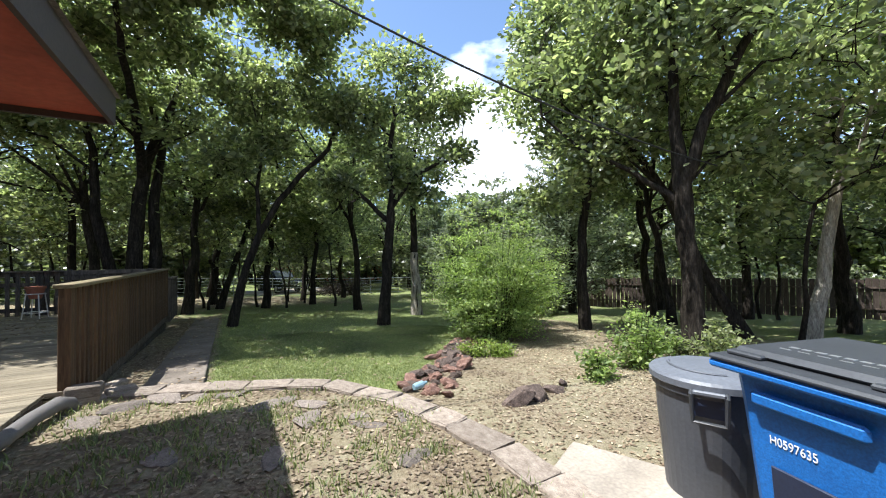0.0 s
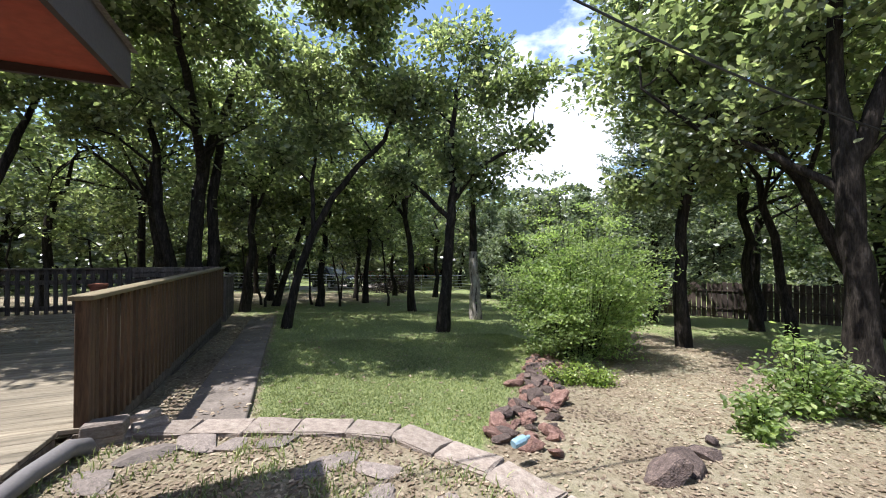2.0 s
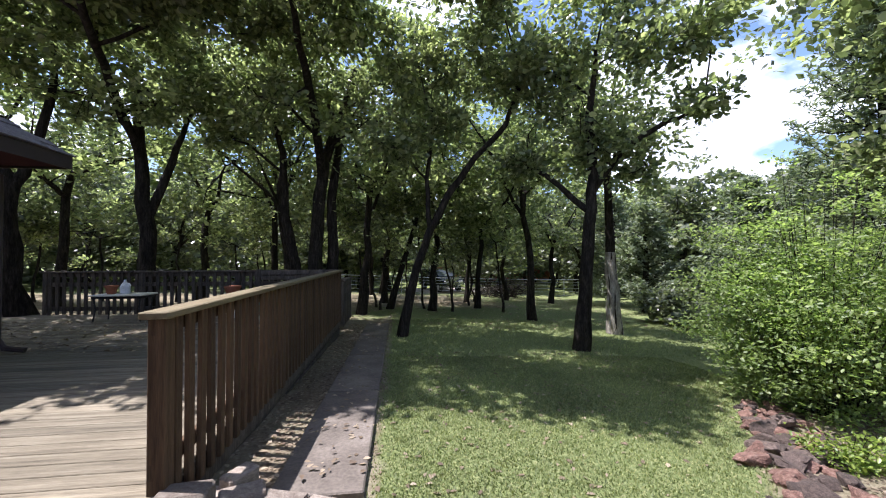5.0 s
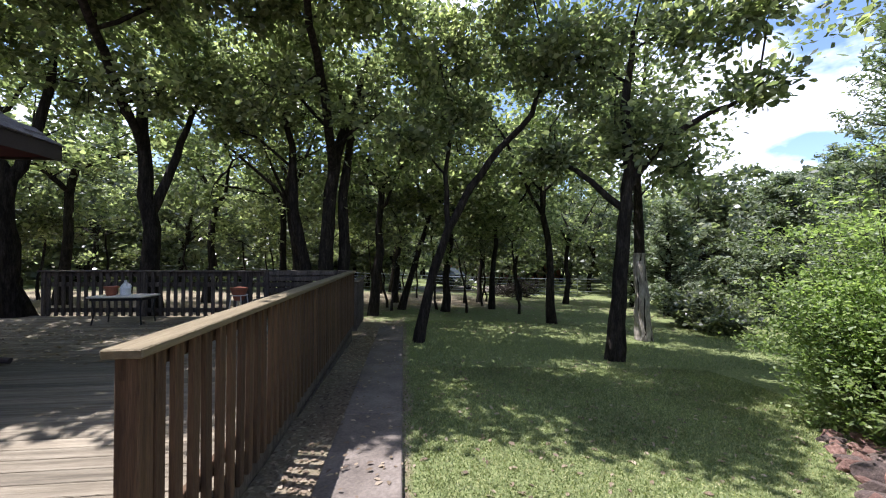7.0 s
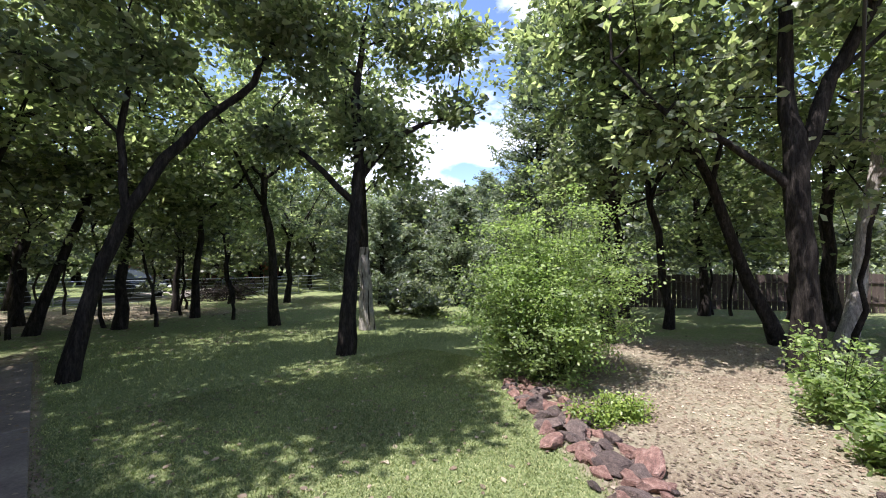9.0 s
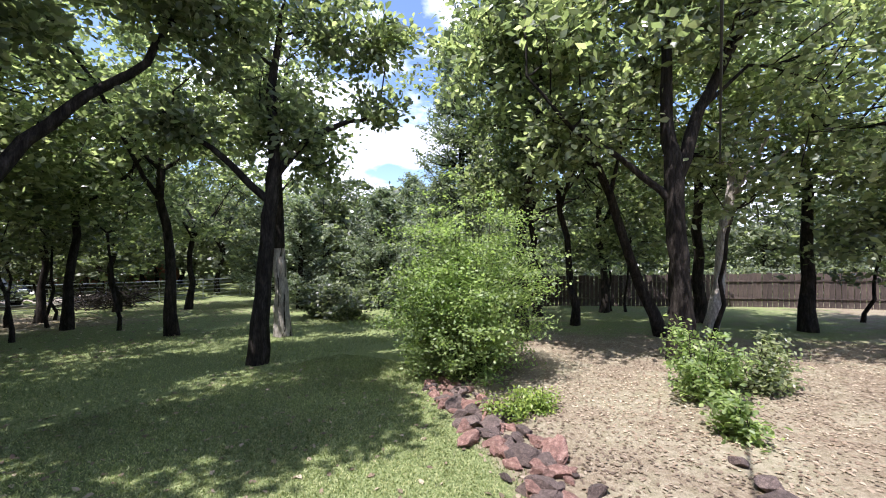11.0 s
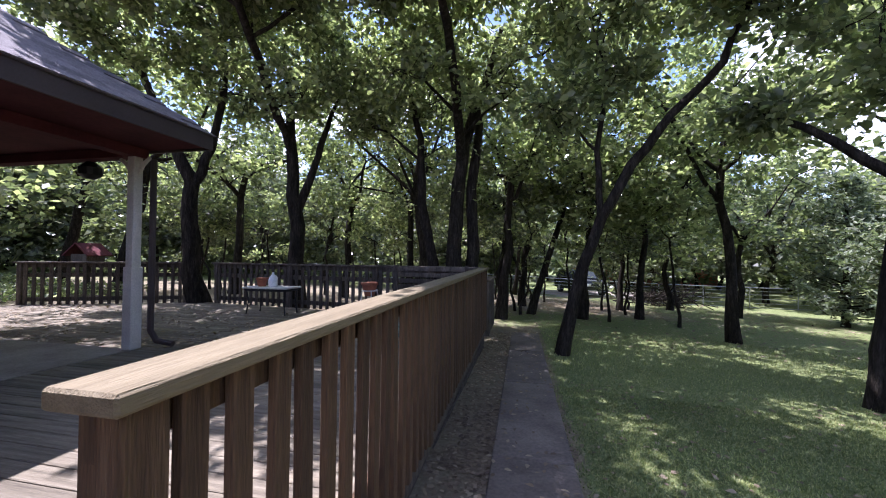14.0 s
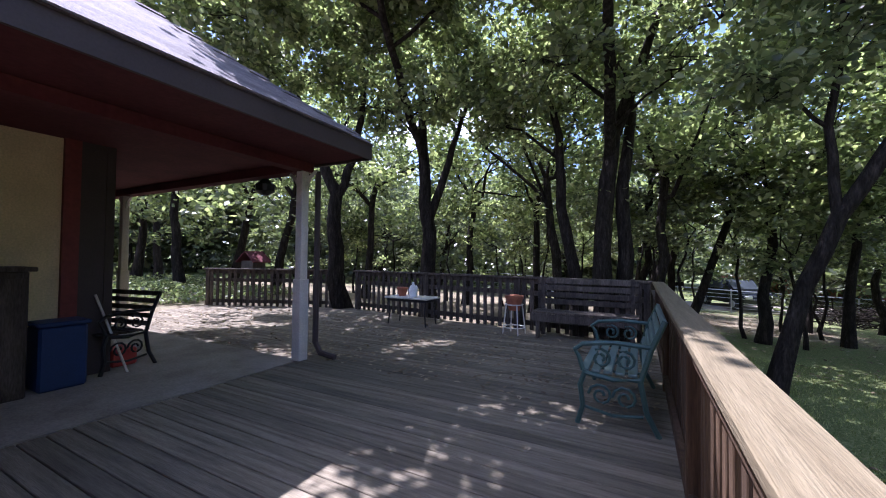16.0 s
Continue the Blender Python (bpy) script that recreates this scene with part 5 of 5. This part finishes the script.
# ---- trash can and recycling cart ----
def trash_can(x, y):
    z = zground(x, y) - 0.01
    th = thing("trash_can", (x, y, z), "round charcoal plastic trash can with a grey lid", "trash can")
    part("body", lathe(bmesh.new(), (x, y, z), [(0.2, 0), (0.215, 0.02), (0.262, 0.6), (0.268, 0.74), (0.285, 0.745), (0.287, 0.8), (0.27, 0.805)], 40), CANP, th, smooth=False)
    lid = part("lid", lathe(bmesh.new(), (x, y, z), [(0.292, 0.785), (0.3, 0.79), (0.3, 0.825), (0.285, 0.84), (0.25, 0.85), (0.22, 0.862), (0.1, 0.872), (0.02, 0.874)], 40), CANLID, th, "domed grey lid")
    bm = bmesh.new()
    tube(bm, [(x - 0.2 * math.sin(a), y + 0.0 + 0.2 * math.cos(a), z + 0.868) for a in (0.4 + 0.25 * k for k in range(9))], 0.008, 6)
    part("rib", bm, CANLID, lid)
    for s in (205, 25):
        m = pose(x, y, z, 0, 0, s)
        bm = bmesh.new()
        tube(bm, [(0.275, -0.075, 0.79), (0.315, -0.075, 0.775), (0.32, -0.07, 0.63), (0.32, 0.07, 0.63), (0.315, 0.075, 0.775), (0.275, 0.075, 0.79)], 0.012, 8)
        bmesh.ops.transform(bm, matrix=m, verts=bm.verts)
        h = part("handle", bm, BLACKP, th, "black locking handle")
        bm = box(bmesh.new(), (0.3, -0.07, 0.775), (0.325, 0.07, 0.8), 0.006, m)
        part("latch", bm, CANLID, h)
        # flat plate coloured dark for the shade behind the handle
        bm = box(bmesh.new(), (0.255, -0.07, 0.64), (0.272, 0.07, 0.76), 0.004, m)
        part("recess", bm, NAVY, h)
    th.scale = (1, 1, 0.92)


def text_mesh(words, size, m, mat, parent, name="lettering", label=""):
    cu = bpy.data.curves.new("words", "FONT")
    cu.body, cu.size, cu.extrude = words, size, 0.001
    cu.align_x = "CENTER"
    tmp = bpy.data.objects.new("words", cu)
    me = bpy.data.meshes.new_from_object(tmp)
    bpy.data.objects.remove(tmp)
    me.transform(m)
    me.materials.append(mat)
    ob = new(name, me)
    ob.parent = parent
    return tagged(ob, label)


def cart(x, y, turn):
    """Wheeled recycling cart; its front faces local -y."""
    z = zground(x, y) - 0.01
    th = thing("recycling_cart", (0, 0, 0), "blue plastic recycling cart with a dark lid and white number", "cart")
    bm = bmesh.new()
    rings = []
    for w, d, h in ((0.5, 0.5, 0.05), (0.54, 0.56, 0.4), (0.59, 0.63, 0.8), (0.62, 0.67, 0.98)):
        c = 0.07
        pts = [(-w / 2 + c, -d / 2), (w / 2 - c, -d / 2), (w / 2, -d / 2 + c), (w / 2, d / 2 - c), (w / 2 - c, d / 2), (-w / 2 + c, d / 2), (-w / 2, d / 2 - c), (-w / 2, -d / 2 + c)]
        rings.append([bm.verts.new((px, py, h)) for px, py in pts])
    for r, s in zip(rings, rings[1:]):
        for k in range(8):
            bm.faces.new((r[k], r[(k + 1) % 8], s[(k + 1) % 8], s[k]))
    bm.faces.new(rings[0][::-1])
    bm.faces.new(rings[-1])
    body = part("body", bm, BLUE, th)
    bm = boxes(((-0.338, -0.385, 0.95), (0.338, 0.355, 0.984)), bevel=0.01)
    part("rim", bm, BLUE, body, "blue rolled rim")
    # raised grip, and a flat panel coloured dark for the hollow's shade
    bm = box(bmesh.new(), (-0.19, -0.022, -0.03), (0.17, 0.004, 0.03), 0.014, pose(0, -0.333, 0.86, 4, 0, 0))
    part("grip", bm, BLUE, body)
    bm = box(bmesh.new(), (-0.12, -0.008, -0.15), (0.12, 0.004, 0.15), 0.004, pose(-0.03, -0.286, 0.44, 5, 0, 0))
    part("recess", bm, NAVY, body)
    text_mesh("H0597635", 0.046, pose(-0.07, -0.3065, 0.68, 95, 0, 0) @ Matrix.Diagonal((0.82, 1.1, 1, 1)), WHITEP, body, "number", "white stamped number")
    bm = bmesh.new()
    box(bm, (-0.335, -0.39, 0.985), (0.335, 0.33, 1.01), 0.01)
    box(bm, (-0.3, -0.3, 1.005), (0.3, 0.32, 1.045), 0.02)
    box(bm, (-0.3, -0.33, 1.01), (-0.16, -0.24, 1.03), 0.006)
    box(bm, (0.16, -0.33, 1.01), (0.3, -0.24, 1.03), 0.006)
    lid = part("lid", bm, LIDP, th, "dark grey hinged lid")
    bm = bmesh.new()
    for k in range(9):
        box(bm, (-0.2 + k * 0.045, -0.12, 1.044), (-0.168 + k * 0.045, -0.1, 1.047))
    for k in range(6):
        box(bm, (-0.2 + k * 0.065, -0.17, 1.044), (-0.16 + k * 0.065, -0.163, 1.047))
    part("lid_print", bm, GALV, lid, "white worn lid print")["kind"] = "stuff"
    for s in (-1, 1):
        bm = bmesh.new()
        bmesh.ops.create_cone(bm, cap_ends=True, segments=20, radius1=0.13, radius2=0.13, depth=0.05, matrix=pose(s * 0.29, 0.3, 0.14, 0, 90, 0))
        part("wheel", bm, RUBBER, th)
    bm = tube(bmesh.new(), [(-0.22, 0.36, 0.98), (-0.22, 0.43, 1.0), (0.22, 0.43, 1.0), (0.22, 0.36, 0.98)], 0.016, 8)
    part("handle", bm, BLACKP, th)
    th.matrix_basis = pose(x, y, z, 0, 0, turn) @ Matrix.Diagonal((1, 1, 0.95, 1))


trash_can(2.86, 1.45)
cart(2.58, 0.76, -106)

# ---- deck furniture ----
def scroll(bm, centre, r, turns, axis_a, axis_b, thick, start=0.0):
    pts = []
    for k in range(int(turns * 10) + 1):
        a = start + 2 * math.pi * k / 10
        q = r * (1 - 0.75 * k / (turns * 10))
        pts.append(Vector(centre) + axis_a * (q * math.cos(a)) + axis_b * (q * math.sin(a)))
    tube(bm, pts, thick, 6)


def park_bench(length, iron, slat, label, m, slats_back=5):
    """A bench with cast scroll ends; it faces local +x and runs along y."""
    th = thing("garden_bench", (0, 0, 0), label, "bench", "benches")
    X, Z = Vector((1, 0, 0)), Vector((0, 0, 1))
    for s in (0, length):
        bm = bmesh.new()
        o = Vector((0, s, 0))
        tube(bm, [o + X * p + Z * q for p, q in ((0.46, 0), (0.42, 0.14), (0.44, 0.3), (0.4, 0.42))], 0.02, 8)
        tube(bm, [o + X * p + Z * q for p, q in ((-0.1, 0), (-0.02, 0.16), (0.02, 0.38), (-0.05, 0.62), (-0.14, 0.84))], 0.02, 8)
        tube(bm, [o + X * p + Z * q for p, q in ((0.42, 0.4), (0.2, 0.37), (0.02, 0.39))], 0.02, 8)
        tube(bm, [o + X * p + Z * q for p, q in ((-0.05, 0.64), (0.2, 0.65), (0.42, 0.62), (0.48, 0.57), (0.45, 0.52), (0.42, 0.42))], 0.018, 8)
        for c, r in ((0.12, 0.09), (0.29, 0.09)):
            scroll(bm, o + X * c + Z * 0.24, r, 1.5, X, Z, 0.011)
            scroll(bm, o + X * c + Z * 0.52, r * 0.85, 1.5, X, Z, 0.011, 1.0)
        tube(bm, [o + X * p + Z * q for p, q in ((0.0, 0.13), (0.2, 0.1), (0.42, 0.14))], 0.012, 6)
        part("end_frame", bm, iron, th, "cast scrollwork end")
    for i in range(5):
        x = 0.04 + i * 0.085
        part("seat_slat", boxes(((x, 0.0, 0.405), (x + 0.062, length, 0.428)), bevel=0.005), slat, th)
    for i in range(slats_back):
        t = 0.06 + 0.88 * i / (slats_back - 1)
        x, z = 0.0 - 0.14 * t, 0.46 + 0.38 * t
        part("back_slat", box(bmesh.new(), (-0.012, 0, -0.028), (0.012, length, 0.028), 0.004, pose(x, 0, z, 0, -18, 0)), slat, th)
    th.matrix_basis = m


park_bench(1.2, GREENIRON, GREENSLAT, "green slatted garden bench with cast scroll ends on the deck", pose(-1.02, 9.25, DZ, 0, 0, 180))
park_bench(1.2, IRON, OLDWOOD, "dark slatted bench with black scroll ends on the porch", pose(-7.3, 7.0, DZ, 0, 0, -80))


def plank_bench(x, y, length, label):
    th = thing("wooden_bench", (x, y, DZ), label, "bench", "benches")
    for i in range(4):
        yy = y - 0.1 - i * 0.105
        part("seat_slat", boxes(((x, yy - 0.09, DZ + 0.41), (x + length, yy, DZ + 0.44)), bevel=0.004), OLDWOOD, th)
    for i in range(4):
        part("back_slat", boxes(((x, y - 0.05, DZ + 0.52 + i * 0.115), (x + length, y - 0.02, DZ + 0.61 + i * 0.115)), bevel=0.004), OLDWOOD, th)
    for s in (0.06, length - 0.12):
        for q in (-0.48, -0.08):
            part("leg", boxes(((x + s, y + q, DZ), (x + s + 0.06, y + q + 0.06, DZ + (0.41 if q < -0.2 else 0.98)))), OLDWOOD, th)
    part("apron", boxes(((x, y - 0.5, DZ + 0.28), (x + length, y - 0.47, DZ + 0.4))), OLDWOOD, th)


plank_bench(-2.6, 11.5, 1.55, "dark weathered slatted wooden bench against the railing")


def side_table(x, y, label):
    th = thing("patio_table", (x, y, DZ), label, "table")
    part("tabletop", boxes(((x - 0.48, y - 0.25, DZ + 0.5), (x + 0.48, y + 0.25, DZ + 0.53)), bevel=0.006), WHITEWOOD, th, "pale worn tabletop")
    for sx in (-0.42, 0.42):
        for sy in (-0.2, 0.2):
            part("leg", tube(bmesh.new(), [(x + sx, y + sy, DZ), (x + sx * 0.92, y + sy * 0.9, DZ + 0.25), (x + sx, y + sy, DZ + 0.5)], 0.014, 6), IRON, th)
    part("apron", boxes(((x - 0.44, y - 0.22, DZ + 0.45), (x + 0.44, y + 0.22, DZ + 0.5))), IRON, th)


side_table(-4.95, 11.1, "small pale-topped patio table with iron legs on the deck")
TZ = DZ + 0.53
jug = thing("jug", (-4.9, 11.05, TZ), "white plastic jug standing on the patio table", "jug")
part("body", lathe(bmesh.new(), (-4.9, 11.05, TZ), [(0.075, 0), (0.085, 0.02), (0.085, 0.14), (0.06, 0.2), (0.025, 0.24), (0.02, 0.26)], 16), WHITEP, jug)
part("cap", lathe(bmesh.new(), (-4.9, 11.05, TZ + 0.258), [(0.022, 0), (0.022, 0.025)], 12), WHITEP, jug)
part("handle", tube(bmesh.new(), [(-4.83, 11.05, TZ + 0.13), (-4.8, 11.05, TZ + 0.17), (-4.83, 11.05, TZ + 0.215), (-4.87, 11.05, TZ + 0.21)], 0.01, 6), WHITEP, jug)
pot = thing("flower_pot", (-5.18, 11.1, TZ), "terracotta flower pot on the patio table", "pot", "pots")
part("body", lathe(bmesh.new(), (-5.18, 11.1, TZ), [(0.07, 0), (0.1, 0.13), (0.115, 0.135), (0.115, 0.17), (0.1, 0.17)], 18), CLAY, pot)

stand = thing("plant_stand", (-2.95, 11.2, DZ), "white wire plant stand on the deck", "plant stand")
for k in range(4):
    a = k * math.pi / 2 + 0.6
    part("leg", tube(bmesh.new(), [(-2.95 + 0.2 * math.cos(a), 11.2 + 0.2 * math.sin(a), DZ), (-2.95 + 0.14 * math.cos(a), 11.2 + 0.14 * math.sin(a), DZ + 0.5)], 0.01, 6), WHITEWOOD, stand)
for h, r in ((0.12, 0.185), (0.5, 0.15)):
    part("ring", tube(bmesh.new(), [(-2.95 + r * math.cos(a), 11.2 + r * math.sin(a), DZ + h) for a in (2 * math.pi * k / 16 for k in range(17))], 0.01, 6), WHITEWOOD, stand)
pot = thing("flower_pot", (-2.95, 11.2, DZ + 0.4), "terracotta flower pot in the wire plant stand", "pot", "pots")
part("body", lathe(bmesh.new(), (-2.95, 11.2, DZ + 0.4), [(0.09, 0), (0.145, 0.2), (0.16, 0.205), (0.16, 0.25), (0.14, 0.25)], 18), CLAY, pot)

# porch clutter
th = thing("cabinet", (-6.1, 6.0, DZ), "tall dark wooden cabinet against the porch wall", "cabinet")
part("body", boxes(((-6.24, 5.68, DZ), (-5.85, 6.17, DZ + 1.12)), bevel=0.01), OLDWOOD, th)
part("top", boxes(((-6.245, 5.64, DZ + 1.12), (-5.8, 6.21, DZ + 1.16)), bevel=0.008), OLDWOOD, th)
part("door", boxes(((-5.85, 5.71, DZ + 0.06), (-5.83, 6.14, DZ + 1.06)), bevel=0.004), OLDWOOD, th)
th = thing("storage_bin", (-6.03, 6.36, DZ), "blue plastic storage bin on the porch", "bin")
part("body", boxes(((-6.19, 6.25, DZ), (-5.88, 6.6, DZ + 0.6)), bevel=0.02), BLUEBOX, th)
part("lid", boxes(((-6.195, 6.23, DZ + 0.6), (-5.86, 6.62, DZ + 0.64)), bevel=0.012), BLUEBOX, th)
bm = tube(bmesh.new(), [(-6.0, 6.98, DZ), (-6.19, 6.75, DZ + 0.85)], 0.012, 6)
solo("pole", bm, WHITEWOOD, (-6.2, 6.85, DZ), "thin pale pole leaning on the wall end", "pole")
bm = boxes(((-6.6, 6.95, DZ), (-6.3, 7.2, DZ + 0.2)), bevel=0.02)
solo("crate", bm, REDP, (-6.45, 7.05, DZ), "red plastic crate beside the porch bench", "crate")
# hanging bell-shaped feeder under the porch beam
hx, hy = -5.62, 8.34
th = thing("hanging_feeder", (hx, hy, 2.3), "dark hanging feeder below the porch eave", "feeder")
part("body", lathe(bmesh.new(), (hx, hy, 2.26), [(0.05, 0), (0.12, 0.05), (0.13, 0.14), (0.03, 0.24)], 14), IRON, th)
part("cord", tube(bmesh.new(), [(hx, hy, 2.48), (hx, 8.4, PZ + 0.02)], 0.006, 5), IRON, th)
# pale toy beside the edging
bm = tube(bmesh.new(), [(2.14, 3.85, -0.02), (2.16, 3.855, -0.018), (2.25, 3.875, -0.012), (2.28, 3.882, -0.01), (2.31, 3.89, -0.008)], [0.028, 0.036, 0.036, 0.016, 0.014], 12)
solo("bottle", bm, TEAL, (2.2, 3.86, -0.03), "pale blue plastic bottle lying by the edging", "bottle")

# ---- grass, litter ----
def scatter(n, lo, hi, keep, seed):
    rng = np.random.default_rng(seed)
    p = rng.uniform(lo, hi, (n, 2))
    k = rng.uniform(0, 1, n) < keep(p[:, 0], p[:, 1])
    return p[k], rng


def blades(name, pts, rng, tall, mat, label, tuft=1):
    n = len(pts)
    z = height(pts[:, 0], pts[:, 1]) + unevenness(pts[:, 0], pts[:, 1])
    base = np.column_stack([pts, z - 0.005])
    a = rng.uniform(0, 6.28, n)
    side = np.column_stack([np.cos(a), np.sin(a), np.zeros(n)])
    h = tall * rng.uniform(0.5, 1.3, n)
    bend = rng.normal(size=(n, 2)) * tall * 0.5
    w = (0.0035 + 0.003 * rng.uniform(0, 1, n))[:, None]
    tip = base + np.column_stack([bend, h])
    mid = base + np.column_stack([bend * 0.35, h * 0.6])
    v = np.stack([base - side * w, base + side * w, mid + side * w * 0.7, tip, mid - side * w * 0.7], 1)
    i = (np.arange(n) * 5)[:, None]
    f = np.concatenate([i + np.array([[0, 1, 2, 4]]), i + np.array([[4, 2, 3, 3]])])
    f = f[: n]
    tris = np.column_stack([i[:, 0] + 4, i[:, 0] + 2, i[:, 0] + 3])
    me = bpy.data.meshes.new("part")
    me.from_pydata(v.reshape(-1, 3).tolist(), [], f.tolist() + tris.tolist())
    me.materials.append(mat)
    tagged(new(name, me), label, "grass", kind="stuff")


p, rng = scatter(150000, (0.2, 4.2), (5.5, 9.5), lambda x, y: lawn_share(x, y), 1)
blades("lawn_grass", p, rng, 0.024, BLADE, "short green lawn grass in front of the trees")
p, rng = scatter(30000, (0.2, 9.5), (10, 15), lambda x, y: lawn_share(x, y) * 0.8, 2)
blades("lawn_grass", p, rng, 0.04, BLADE, "short green lawn grass under the trees")
rng = np.random.default_rng(3)
tufts = rng.uniform((-0.9, 1.0), (2.0, 5.0), (170, 2))
tufts = tufts[edge_distance(tufts[:, 0], tufts[:, 1]) > 0.1]
p = np.repeat(tufts, 40, axis=0)
p = p + rng.normal(size=p.shape) * 0.07
blades("grass_tufts", p, rng, 0.06, BLADE, "sparse green grass tufts in the dry terrace")


def litter(name, n, lo, hi, keep, size, seed, label):
    p, rng = scatter(n, lo, hi, keep, seed)
    on_walk = (p[:, 0] > -0.36) & (p[:, 0] < 0.24) & (p[:, 1] > 5.42) & (p[:, 1] < 13.4)
    c = np.column_stack([p, height(p[:, 0], p[:, 1]) + unevenness(p[:, 0], p[:, 1]) + 0.003 + rng.uniform(0, 0.009, len(p)) + np.where(on_walk, 0.055, 0)])
    tagged(new(name, leaf_mesh(c, size, DRY_LEAF, rng, up=2.0, flat=0.12)), label, "leaf litter", kind="stuff")


litter("dry_leaves", 15000, (-1.2, 0.6), (2.1, 5.2), lambda x, y: (edge_distance(x, y) > 0.05) * 0.8, 0.034, 11, "dry tan oak leaves strewn over the terrace")
litter("dry_leaves", 42000, (2.1, 0.5), (11, 12), lambda x, y: np.clip(1 - 1.3 * lawn_share(x, y), 0, 1) * (edge_distance(x, y) < -0.1), 0.036, 12, "dry tan oak leaves covering the ground under the oaks")
litter("dry_leaves", 9000, (-3, 13), (12, 30), lambda x, y: np.clip(0.8 - 0.5 * lawn_share(x, y), 0, 1), 0.09, 13, "dry brown leaves under the far trees")
litter("dry_leaves", 5200, (-0.8, 5.2), (0.35, 13.5), lambda x, y: np.where(x < -0.36, 1.0, 0.1), 0.045, 16, "dry oak leaves on the walkway beside the railing")
litter("dry_leaves", 700, (0.3, 4.6), (5, 10), lambda x, y: lawn_share(x, y), 0.055, 14, "single dry leaves on the lawn")
rng = np.random.default_rng(15)
p = rng.uniform((-10.5, 8.3), (-0.9, 11.2), (2300, 2))
c = np.column_stack([p, np.full(len(p), DZ + 0.008)])
tagged(new("dry_leaves", leaf_mesh(c, 0.06, DRY_LEAF, rng, up=2.0, flat=0.12)), "dry oak leaves scattered on the deck", "leaf litter", kind="stuff")
